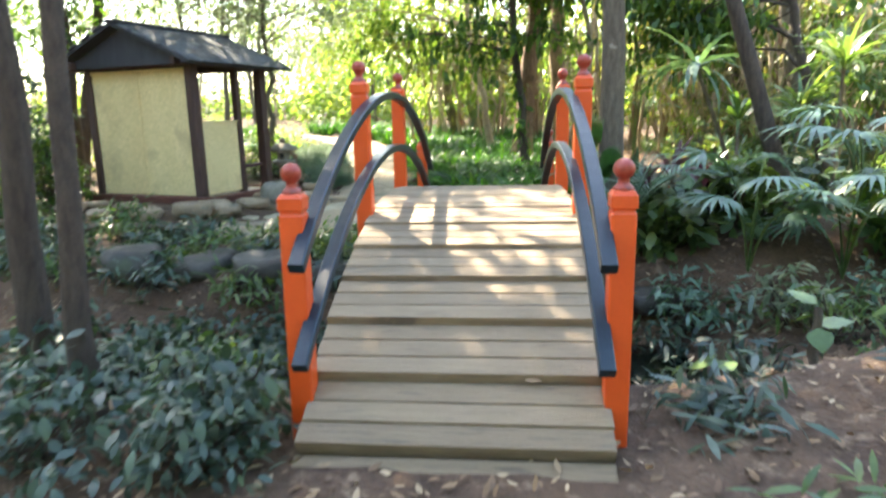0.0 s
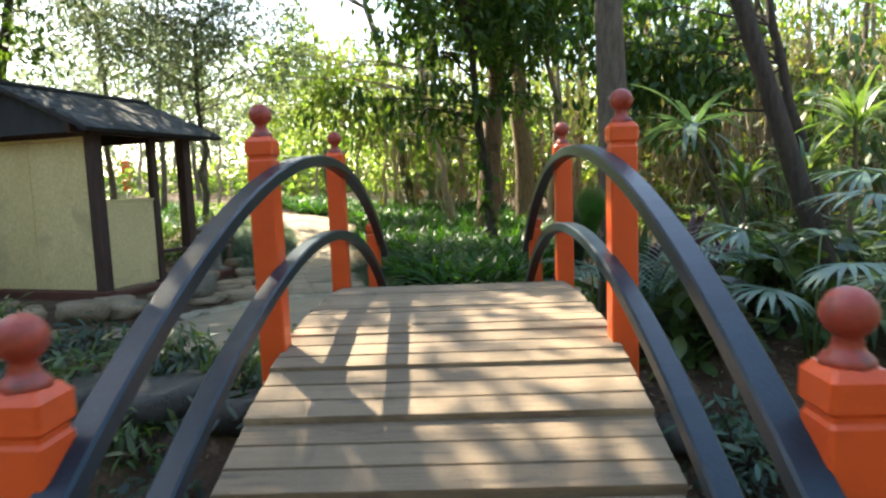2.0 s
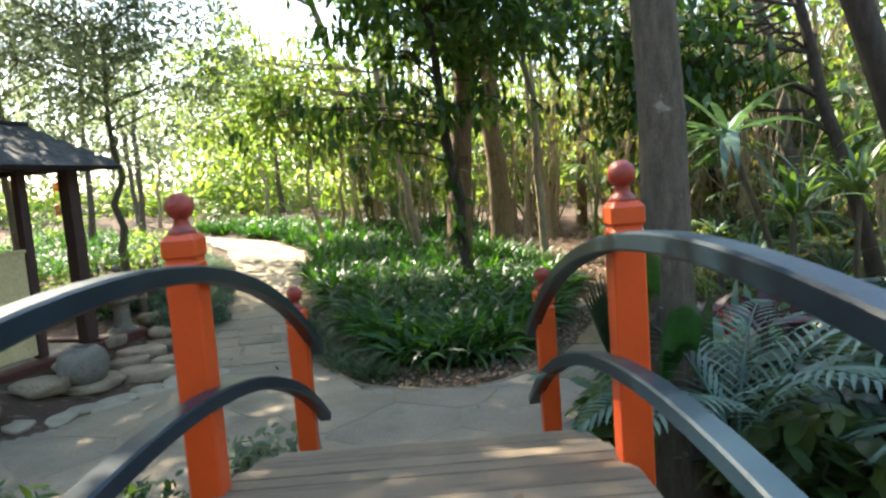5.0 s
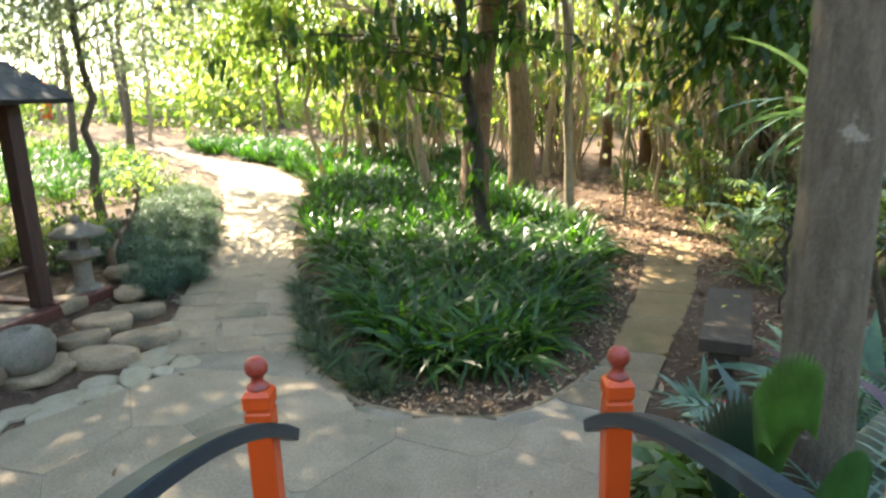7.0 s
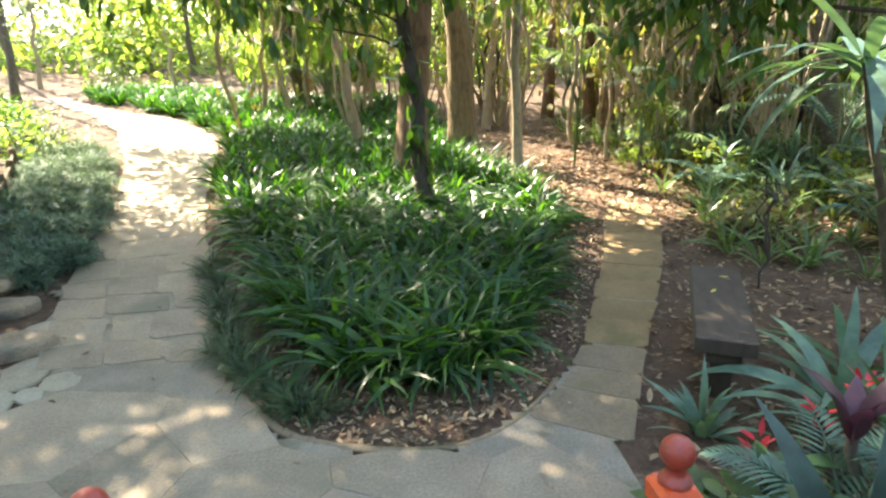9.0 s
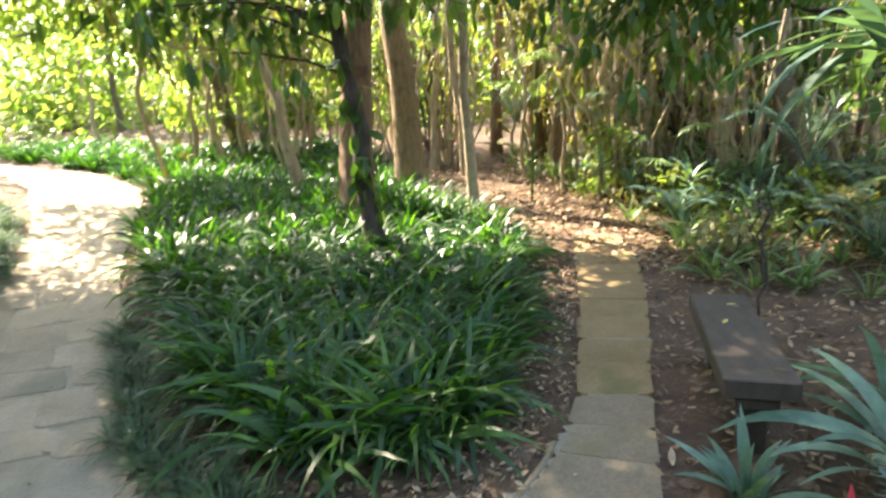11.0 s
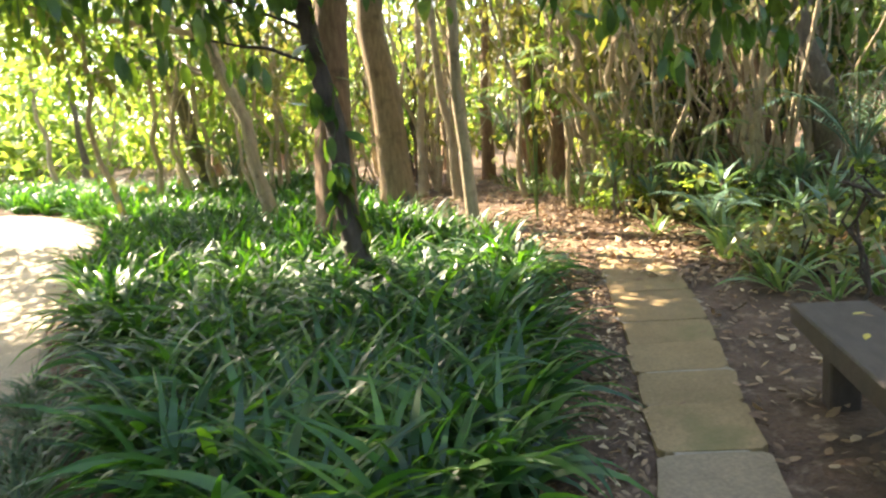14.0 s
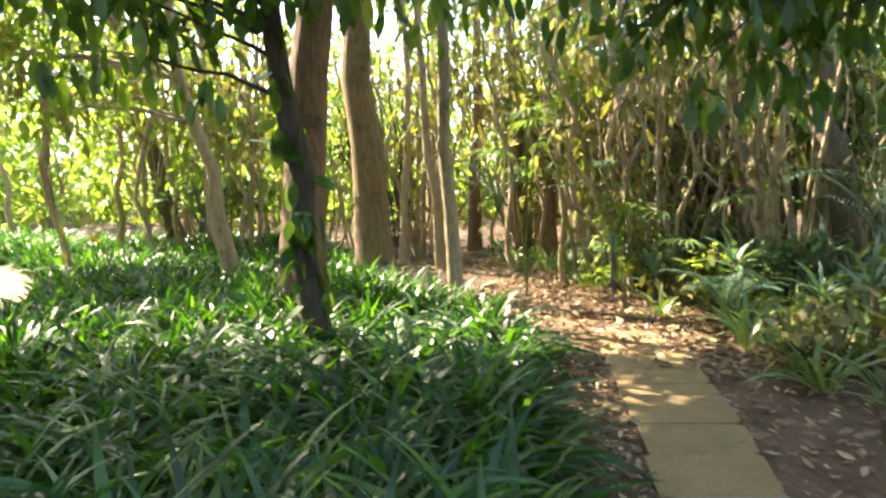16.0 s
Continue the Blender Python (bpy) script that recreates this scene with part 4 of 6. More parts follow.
# woodland behind: a few trees built once, then repeated
kinds = []
for k, (bark, leaf, r0, hgt, cz, cr) in enumerate(((M_BARK_PALE, L_TREE, 0.075, 6.5, 5.2, (1.6, 1.6, 1.7)), (M_BARK, L_TREE, 0.10, 7.0, 5.0, (1.8, 1.8, 2.2)), (M_BARK_PALE, L_LIGHT, 0.06, 5.0, 3.6, (1.5, 1.5, 1.6)),
                                                   (M_BARK_RED, L_TREE, 0.12, 7.5, 5.6, (1.9, 1.9, 1.9)), (M_BARK_PALE, L_OLIVE, 0.05, 4.2, 2.7, (1.2, 1.2, 1.5)))):
    lab = ("slender woodland tree with pale bark", "woodland tree with rough grey bark", "young tree with bright yellow-green leaves", "woodland tree with peeling reddish bark", "thin understorey tree with sparse leaves")[k]
    fx, fy = ((7.5, 16.0), (9.0, 14.0), (-2.2, 17.5), (3.9, 17.0), (6.2, 14.6))[k]
    gz = on_ground(fx, fy)
    kinds.append(build_tree("woodland_tree", lab, (fx, fy), (fx + 0.3, fy + 0.1, gz + hgt), r0, bark, leaf, (fx + 0.15, fy, gz + cz), cr, 12, 22, 0.17, 30 + k, limbs=5, group="woodland trees"))
spots = []
wr = random.Random(5)


def clear_of(x, y, d):
    return all((x - a) ** 2 + (y - b) ** 2 > d * d for a, b in spots)


def wood(n, x0, x1, y0, y1, choose, gap):
    for _ in range(n * 6):
        x, y = wr.uniform(x0, x1), wr.uniform(y0, y1)
        if not clear_of(x, y, gap) or inside(PAVED, np.array([x]), np.array([y]))[0]:
            continue
        spots.append((x, y))
        c = copy_thing(kinds[wr.choice(choose)], pose(x, y, on_ground(x, y) - 0.03, wr.uniform(-3, 3), wr.uniform(-3, 3), wr.uniform(0, 360)))
        n -= 1
        if n <= 0:
            break


wood(17, 3.6, 13, 13.5, 20, (0, 3, 0, 4, 0), 0.9)
wood(10, 6.5, 13, 7.5, 13.5, (0, 0, 4), 1.0)
wood(16, -1.5, 3.2, 14.8, 22, (0, 2, 2, 3, 4), 0.8)
wood(5, -2.4, 0.2, 16, 21, (2, 2), 1.2)
wood(7, 5.0, 12, 0.5, 7.5, (0, 4, 4), 1.2)
wood(9, -14, -8.5, 2, 12, (0, 1, 3), 1.3)
wood(10, -14, -5, 24, 32, (0, 2, 1), 1.6)
wood(8, -9, 9, -10, -4.5, (0, 1, 3), 1.6)
wood(8, 3, 16, 22, 30, (0, 3, 2), 1.8)


for x, y, k in ((-9.1, 18.6, 1), (-8.6, 20.6, 1), (-8.9, 22.6, 2), (-4.6, 20.2, 2)):
    copy_thing(kinds[k], pose(x, y, on_ground(x, y) - 0.03, 0, 0, 40 * x))
sap = build_tree("sapling", "thin bare sapling stem with few leaves", (5.2, 13.2), (5.4, 13.2, 5.4), 0.032, M_BARK_PALE, L_LIGHT, (5.3, 13.2, 3.4), (0.6, 0.6, 2.2), 16, 12, 0.16, 60, limbs=5, group="saplings", hang=0.7, bend=0.09)
sap2 = build_tree("sapling", "thin brown sapling stem with hanging leaves", (6.4, 13.0), (6.1, 13.2, 5.0), 0.045, M_BARK_PALE, L_OLIVE, (6.3, 13.1, 3.2), (0.7, 0.7, 2.2), 14, 12, 0.18, 61, limbs=5, group="saplings", hang=0.9, bend=0.12)
for k in range(74):
    x, y = wr.uniform(2.9, 12), wr.uniform(11.4, 19)
    if inside(PAVED, np.array([x]), np.array([y]))[0] or (y < 12.4 and x < 4.2):
        continue
    copy_thing((sap, sap2)[k % 2], pose(x, y, on_ground(x, y) - 0.02, wr.uniform(-6, 6), wr.uniform(-6, 6), wr.uniform(0, 360)))
for k in range(14):
    x, y = wr.uniform(-2.5, 2.0), wr.uniform(14.5, 20)
    copy_thing((sap, sap2)[k % 2], pose(x, y, on_ground(x, y) - 0.02, wr.uniform(-6, 6), wr.uniform(-6, 6), wr.uniform(0, 360)))


bushy = [build_tree("understorey_tree", lab, (x, y), (x + 0.1, y, on_ground(x, y) + 3.2), 0.03, M_BARK_PALE, lf, (x, y, on_ground(x, y) + 2.1), (0.85, 0.85, 1.3), 20, 18, 0.21, 70 + k, limbs=7, hang=0.6, spray=0.34, group="understorey trees")
         for k, (lab, x, y, lf) in enumerate((("small understorey tree with bright drooping leaves", -1.6, 19.2, L_LIGHT), ("small understorey tree with olive drooping leaves", 4.6, 13.0, L_OLIVE), ("small understorey tree with green drooping leaves", 7.0, 12.0, L_SHRUB)))]
for k in range(13):
    x, y = wr.uniform(3.9, 11.5), wr.uniform(12.2, 18)
    copy_thing(bushy[(0, 1, 1, 2)[k % 4]], pose(x, y, on_ground(x, y) - 0.02, wr.uniform(-5, 5), wr.uniform(-5, 5), wr.uniform(0, 360)))
for k in range(5):
    x, y = wr.uniform(-2.6, 1.4), wr.uniform(17.8, 20)
    copy_thing(bushy[0], pose(x, y, on_ground(x, y) - 0.02, wr.uniform(-5, 5), wr.uniform(-5, 5), wr.uniform(0, 360)))
for k in range(5):
    x, y = wr.uniform(4.9, 9.5), wr.uniform(6.0, 11.5)
    copy_thing(bushy[(1, 2, 0)[k % 3]], pose(x, y, on_ground(x, y) - 0.02, wr.uniform(-5, 5), wr.uniform(-5, 5), wr.uniform(0, 360)))


# clumps of pale bare canes in the wood
def cane_clump(label, x, y, n, hgt, seed, leaf, bark=M_BARK_PALE):
    rng = np.random.default_rng(seed)
    t = thing("cane_clump", label, "canes", pose(x, y, on_ground(x, y)), "cane clumps")
    for k in range(n):
        a, r = rng.uniform(0, 6.28), 0.34 * math.sqrt(rng.random())
        foot = np.array([math.cos(a) * r, math.sin(a) * r, -0.05])
        tip = foot + np.array([rng.normal(0, 0.35) + math.cos(a) * 0.3, rng.normal(0, 0.35) + math.sin(a) * 0.3, hgt * rng.uniform(0.6, 1.1)])
        p = limb_path(foot, tip, 0.07, 9, rng)
        r0 = rng.choice((0.014, 0.02, 0.028, 0.045)) * rng.uniform(0.85, 1.2)
        cane = part("cane", plant_mesh("cane", tube(p, np.linspace(r0, r0 * 0.4, 9), 7, 0.08, seed + k), bark), None, t)
        if k % 2:
            c = p[rng.integers(3, 9, 5)] + rng.normal(0, 0.12, (5, 3))
            tagged(part("spray", plant_mesh("spray", leaf_cloud(rng, c, 0.14, 6, 0.16, 0.6, 2, 0.9, 0.8, 0.35, 0.30), leaf), None, cane), "few hanging leaves", kind="stuff")
    return t


canes = [cane_clump("clump of slender pale tan canes with few dry leaves", 4.9, 12.4, 9, 4.0, 900, L_OLIVE), cane_clump("clump of slender pale tan canes with green leaves", 6.0, 14.2, 8, 3.4, 920, L_LIGHT),
         cane_clump("clump of slender pale tan canes with few dry leaves", 7.4, 11.2, 10, 3.6, 940, L_OLIVE),
         cane_clump("clump of slender dark brown canes with green leaves", 5.6, 11.6, 8, 3.8, 960, L_SHRUB, M_BARK_RED), cane_clump("clump of dark canes with hanging green leaves", 6.9, 13.0, 7, 3.6, 980, L_TREE, M_BARK_DARK)]
for k in range(26):
    x, y = wr.uniform(4.0, 10.0), wr.uniform(10.8, 17.0)
    copy_thing(canes[k % 5], pose(x, y, on_ground(x, y) - 0.02, wr.uniform(-9, 9), wr.uniform(-9, 9), wr.uniform(0, 360)))
for k in range(7):
    x, y = wr.uniform(1.0, 3.4), wr.uniform(16.0, 20.0)
    copy_thing(canes[k % 5], pose(x, y, on_ground(x, y) - 0.02, wr.uniform(-9, 9), wr.uniform(-9, 9), wr.uniform(0, 360)))


# strap-leaved bed
def tufts(rng, xy, n, length, width, el=1.15, droop=1.5, spread=0.05, K=5):
    C = np.repeat(np.column_stack([xy, lie(xy[:, 0], xy[:, 1])]), n, 0)
    N = len(C)
    az = rng.uniform(0, 2 * np.pi, N)
    C[:, 0] += np.cos(az) * spread * rng.random(N)
    C[:, 1] += np.sin(az) * spread * rng.random(N)
    ln = length * rng.uniform(0.6, 1.15, N)
    return blades(C, az, rng.normal(el, 0.22, N), ln, width * rng.uniform(0.75, 1.2, N), rng.uniform(0.6, 1.25, N) * droop, K, "strap", twist=rng.normal(0, 0.35, N))


def scatter(rng, poly, n, x0, x1, y0, y1):
    xy = np.column_stack([rng.uniform(x0, x1, n), rng.uniform(y0, y1, n)])
    return xy[inside(poly, xy[:, 0], xy[:, 1])]


BED = [(0.25, 6.62), (-0.14, 6.73), (-0.44, 7.08), (-0.69, 7.68), (-0.89, 8.38), (-1.12, 9.2), (-1.62, 10.6), (-1.97, 11.6), (-2.25, 13.2), (-2.38, 14.3), (-2.75, 16.1), (-3.5, 17.15), (-4.7, 18.15), (-6.3, 19.75), (-7.2, 21.0),
       (1.2, 19.0), (1.3, 14.0), (1.75, 12.0), (2.1, 10.9), (2.05, 9.9), (1.52, 8.6), (1.0, 7.45), (0.7, 6.85)]
near = scatter(RNG, BED, 1800, -3, 3, 6.4, 10.5)
far = scatter(RNG, BED, 2600, -8, 3, 10.5, 21)
leaf_me = []
for k in range(30):
    one = np.zeros(1)
    vq = blades(np.zeros((1, 3)), one, one + RNG.normal(1.08, 0.24), one + 0.60 * RNG.uniform(0.55, 1.2), one + 0.036 * RNG.uniform(0.7, 1.2), one + RNG.uniform(0.8, 2.3), 7, "strap", twist=RNG.normal(0, 0.4, 1))
    leaf_me.append(plant_mesh("leaf", vq, L_LIRIOPE))
order = np.argsort(near[:, 1])
for k in order[:170]:
    x, y = near[k]
    plant = thing("strap_leaved_plant", "clump of arching glossy dark green strap leaves", "plant", pose(x, y, on_ground(x, y), RNG.normal(0, 5), RNG.normal(0, 5), 0) @ Matrix.Scale(RNG.uniform(0.75, 1.18), 4), "strap-leaved bed plants")
    for n in range(16):
        a = RNG.uniform(0, 360)
        part("leaf", leaf_me[RNG.integers(30)], None, plant, m=pose(0.05 * math.cos(radians(a)), 0.05 * math.sin(radians(a)), 0, 0, 0, a))
for f, lot in zip((0.82, 1.0, 1.15), np.array_split(RNG.permutation(near[order[170:]]), 3)):
    tagged(part("strap_leaved_bed", plant_mesh("strap_leaved_bed", tufts(RNG, lot, 16, 0.58 * f, 0.036, 1.10, 1.75, 0.07, 6), L_LIRIOPE), None), "dense bed of arching dark green strap leaves", "ground cover", kind="stuff")
tagged(part("strap_leaved_bed", plant_mesh("strap_leaved_bed", tufts(RNG, far, 13, 0.56, 0.036, 1.22, 1.3, 0.08, 4), L_LIRIOPE), None), "dense bed of sunlit green strap leaves", "ground cover", kind="stuff")
lb = [(-7.5, 13.0), (-5.3, 14.6), (-7.0, 17.9), (-9.2, 21.0), (-12, 21), (-11, 15)]
tagged(part("strap_leaved_bed", plant_mesh("strap_leaved_bed", tufts(RNG, scatter(RNG, lb, 700, -12, -5, 12, 21), 12, 0.5, 0.026, 1.15, 1.4, 0.08, 4), L_LIRIOPE), None), "bed of sunlit green strap leaves beyond the path", "ground cover", kind="stuff")
edge = np.concatenate([np.column_stack([np.interp(s, [0, 1, 2, 3, 4, 5], [-0.15, -0.55, -0.80, -1.02, -1.28, -1.5]), np.interp(s, [0, 1, 2, 3, 4, 5], [6.5, 6.6, 6.95, 7.4, 8.3, 9.2])]) for s in (np.linspace(0.6, 5, 60),)])
edge = edge + RNG.normal(0, 0.05, edge.shape) + np.array([-0.02, -0.05])
tagged(part("dwarf_grass_edging", plant_mesh("dwarf_grass_edging", tufts(RNG, edge, 44, 0.23, 0.009, 1.1, 1.7, 0.07, 4), L_DWARF), None), "dark dwarf grass tufts edging the bed", "grass", kind="stuff")

# woodland floor plants on the far side of the path
UND = [(3.2, 8.2), (4.0, 10.3), (3.9, 12.6), (3.4, 14.4), (4.2, 17), (9, 17), (9, 8), (5, 7.2)]
tagged(part("woodland_strap_plants", plant_mesh("woodland_strap_plants", tufts(RNG, scatter(RNG, UND, 300, 3, 9, 7, 17), 13, 0.5, 0.03, 1.0, 1.2, 0.06, 4), L_STRAP), None), "scattered strap-leaved plants on the woodland floor", "ground cover", kind="stuff")


def litter(name, poly, n, bounds, size, material, label, seed, lift=0.012):
    rng = np.random.default_rng(seed)
    xy = scatter(rng, poly, n, *bounds)
    N = len(xy)
    org = np.column_stack([xy, lie(xy[:, 0], xy[:, 1]) + lift + rng.random(N) * 0.02])
    ln = size * rng.uniform(0.5, 1.3, N)
    vq = blades(org, rng.uniform(0, 6.28, N), rng.normal(0.1, 0.25, N), ln, ln * 0.42, rng.normal(0.2, 0.5, N), 3, "oval", twist=rng.normal(0, 0.35, N))
    tagged(part(name, plant_mesh(name, vq, material), None), label, "leaf litter", kind="stuff")


litter("leaf_litter", ISLAND, 5200, (-2.5, 3, 6.0, 14), 0.055, L_DRY, "dry brown fallen leaves on the bed's soil", 1)
litter("leaf_litter", [(1.2, 5.4), (1.62, 6.5), (2.65, 8.4), (3.35, 10.2), (3.6, 12), (3, 15), (9, 17), (9, 4), (2, 4)], 14000, (1, 9, 4, 17), 0.070, L_DRY, "dry brown fallen leaves beside the woodland path", 2)
litter("leaf_litter", [(-7, -3), (7, -3), (7, 4.3), (-3, 4.3), (-7, 6.5)], 11000, (-7, 7, -3, 6), 0.06, L_DRY, "dry fallen leaves on the gully banks", 3)
litter("leaf_litter", [(0.33, 6.03), (-0.1, 6.09), (-0.57, 6.27), (-0.85, 6.7), (-1.05, 7.2), (-0.9, 7.4), (-0.3, 6.7), (0.3, 6.5), (0.6, 6.9), (1.4, 8.6), (2.1, 10.2), (2.62, 9.9), (2.0, 8.4), (1.43, 7.15), (0.93, 6.46)], 10000, (-1.2, 2.7, 6.0, 10.3), 0.048, L_DRY, "reddish dry leaves along the front of the bed", 7)
litter("leaf_litter", PAVED, 260, (-4, 3.6, 4.4, 12), 0.05, L_DRY, "few dry leaves scattered on the path", 4, 0.045)
litter("leaf_litter", [(2.2, 9.6), (3.8, 9.6), (4.2, 17), (1.6, 17)], 2600, (1.6, 4.2, 9.6, 17), 0.06, L_DRY, "dry leaves drifted over the end of the path", 6, 0.045)


BANK = [(-6.5, 2.9), (-1.0, 2.9), (-1.0, 4.2), (-2.2, 4.3), (-3.6, 4.9), (-6.5, 5.6)]
moss_spots = np.concatenate([p + RNG.normal(0, 0.16, (22, 2)) for p in scatter(RNG, BANK, 60, -6.5, -1, 2.9, 5.6)])
tagged(part("moss_tufts", plant_mesh("moss_tufts", tufts(RNG, moss_spots, 22, 0.07, 0.010, 0.9, 0.8, 0.06, 2), L_MOSS), None), "patches of low green moss and seedlings on the bank", "ground cover", kind="stuff")

# ---- shrubs and palms ----
def leafy_shrub(name, label, x, y, rx, ry, rz, n, leaves, size, material, seed, group="", wide=0.5, lift=0.0, hang=0.1):
    rng = np.random.default_rng(seed)
    t = thing(name, label, "shrub", pose(x, y, on_ground(x, y)), group)
    d = rng.normal(0, 1, (n, 3))
    d /= np.linalg.norm(d, axis=1)[:, None]
    d[:, 2] = np.abs(d[:, 2])
    cs = d * np.array([rx, ry, rz]) * rng.random((n, 1)) ** 0.4 + np.array([0, 0, 0.06 + lift])
    st = [tube(limb_path((rng.normal(0, 0.04), rng.normal(0, 0.04), -0.05), c, 0.04, 5, rng), np.linspace(0.012, 0.004, 5), 5) for c in cs[:: max(1, n // 14)]]
    part("stem", plant_mesh("stem", joined(st), M_BARK_DARK), None, t)
    part("foliage", plant_mesh("foliage", leaf_cloud(rng, cs, 0.17, leaves, size, 0.8, 3, 0.8, hang, 0.35, wide), material), None, t)
    return t


def rosette(name, label, x, y, stem, n, length, width, material, seed, el=0.75, droop=1.5, lean=(0, 0), cat="plant", K=7, group=""):
    rng = np.random.default_rng(seed)
    t = thing(name, label, cat, pose(x, y, on_ground(x, y)), group)
    top = np.array([lean[0], lean[1], stem])
    if stem > 0.15:
        part("stem", plant_mesh("stem", tube(limb_path((0, 0, -0.05), top, 0.02, 6, rng), np.linspace(0.035, 0.022, 6), 8), M_BARK), None, t)
    az = rng.permutation(n) * 2.39996 + rng.normal(0, 0.2, n)
    org = top + np.column_stack([np.cos(az) * 0.02, np.sin(az) * 0.02, rng.uniform(-0.12, 0.05, n)])
    vq = blades(org, az, rng.normal(el, 0.35, n), length * rng.uniform(0.7, 1.1, n), width * rng.uniform(0.8, 1.15, n), droop * rng.uniform(0.6, 1.2, n), K, "spear", twist=rng.normal(0, 0.15, n))
    part("foliage", plant_mesh("foliage", vq, material), None, t)
    return t


def fan_palm(label, x, y, n, reach, blade, seed, zmin=0.35, material=None, group="fan palms on the bank"):
    """Fronds on stalks, each a fan of narrow fingers."""
    rng = np.random.default_rng(seed)
    t = thing("fan_palm", label, "palm", pose(x, y, on_ground(x, y)), group)
    for k in range(n):
        a = k * 2.4 + rng.uniform(-0.3, 0.3)
        h = rng.uniform(zmin, zmin + 0.55)
        tip = np.array([math.cos(a) * reach * rng.uniform(0.6, 1), math.sin(a) * reach * rng.uniform(0.6, 1), h])
        s = np.linspace(0, 1, 6)[:, None]
        stalk = (1 - s) ** 2 * np.array([0, 0, 0.0]) + 2 * s * (1 - s) * np.array([tip[0] * 0.3, tip[1] * 0.3, h * 1.1]) + s ** 2 * tip
        m = 22
        fan = np.linspace(-2.0, 2.0, m)
        org = np.repeat(tip[None], m, 0)
        vq = blades(org, a + fan, 0.25 * np.cos(fan) + rng.normal(0, 0.05, m), blade * (0.75 + 0.25 * np.cos(fan)) * rng.uniform(0.9, 1.05, m), np.full(m, blade * 0.085), rng.uniform(0.7, 1.1, m), 5, "strap")
        fr = part("frond", plant_mesh("frond", vq, material or L_PALM), None, t)
        part("stalk", plant_mesh("stalk", tube(stalk, np.linspace(0.010, 0.006, 6), 6), L_SHRUB), None, fr)
    return t


def feather_palm(label, x, y, n, length, seed, az0=0.0, fan=6.28, el=1.0, z0=0.1, leaf=0.28):
    """Arching fronds with leaflets on both sides of the rib."""
    rng = np.random.default_rng(seed)
    t = thing("feather_palm", label, "palm", pose(x, y, on_ground(x, y)))
    for k in range(n):
        a = az0 + fan * (k + 0.5) / n + rng.uniform(-0.2, 0.2)
        m = 26
        L = length * rng.uniform(0.75, 1.1)
        s = np.linspace(0, 1, m)
        ang = el * rng.uniform(0.85, 1.15) - 1.5 * s ** 1.4
        h = np.cumsum(np.cos(ang)) * L / m
        z = z0 + np.cumsum(np.sin(ang)) * L / m
        rib = np.column_stack([np.cos(a) * h, np.sin(a) * h, z])
        bits = [tube(rib, np.linspace(0.011, 0.003, m), 4)]
        sel = np.arange(5, m)
        for sd in (-1, 1):
            N = len(sel)
            ln = leaf * np.sin(np.pi * np.clip(0.15 + 0.8 * (sel / m), 0, 1)) * rng.uniform(0.9, 1.1, N)
            bits.append(blades(rib[sel], a + sd * np.linspace(1.25, 0.6, N), ang[sel] * 0.5 + 0.15, ln, np.full(N, 0.020), np.full(N, 0.7), 4, "spear"))
        part("frond", plant_mesh("frond", joined(bits), L_BLUEPALM), None, t)
    return t


def pleated_frond(t, foot, hub, span, length, turn, tilt, material, label, n=15):
    """An upright fan of pleats on a stalk; foot and hub from the thing's base, the fan facing turn."""
    hub, foot = np.array(hub, float), np.array(foot, float)
    across, out = np.array([math.cos(turn), math.sin(turn), 0]), np.array([-math.sin(turn), math.cos(turn), 0])
    bm = bmesh.new()
    rows = []
    for j in range(8):
        s = j / 7
        row = []
        for k in range(2 * n + 1):
            a = span * (k / n - 1) + tilt
            edge_ = 1.0 if j < 5 else (1.0 if k % 2 else 1.0 - 0.42 * (j - 4) / 3)
            L = length * s * (1 - 0.14 * (k / n - 1) ** 2) * edge_
            p = hub + L * (math.sin(a) * across + math.cos(a) * np.array([0, 0, 1.0])) + out * ((0.012 if k % 2 else -0.012) * min(1, 3 * s) - 0.10 * s * s)
            row.append(bm.verts.new(p))
        rows.append(row)
    for p, q in zip(rows[1:], rows[2:]):
        for k in range(2 * n):
            bm.faces.new((p[k], p[k + 1], q[k + 1], q[k]))
    for k in range(2 * n):
        bm.faces.new((rows[0][k], rows[1][k + 1], rows[1][k]))
    fr = part("frond", bm, material, t, label)
    part("stalk", plant_mesh("stalk", tube(np.linspace(foot, hub, 5), np.linspace(0.014, 0.008, 5), 7), L_SHRUB), None, fr)


pz = on_ground(1.12, 3.96)
pleat = thing("pleated_palm", "palm with broad upright pleated green fronds against the trunk", "palm", pose(1.06, 3.96, pz))
pleated_frond(pleat, (0, 0, -0.03), (0.0, -0.02, 0.78 - pz), 0.26, 0.60, 0.25, -0.10, L_PLEAT, "bright green pleated frond")
pleated_frond(pleat, (0, 0, -0.03), (-0.08, 0.08, 0.64 - pz), 0.30, 0.58, 0.1, -0.12, L_BLUEPALM, "blue-green pleated frond")
pleated_frond(pleat, (0, 0, -0.03), (0.08, -0.08, 0.60 - pz), 0.36, 0.46, 0.5, 0.2, L_PLEAT, "bright green pleated frond")
feather_palm("small feather palm with blue-green fronds near the bench", 1.78, 4.95, 7, 0.80, 21, el=1.25, z0=0.05, leaf=0.20)
feather_palm("small feather palm with blue-green fronds near the bench", 2.2, 4.7, 7, 0.9, 22, el=1.2, z0=0.1, leaf=0.22)
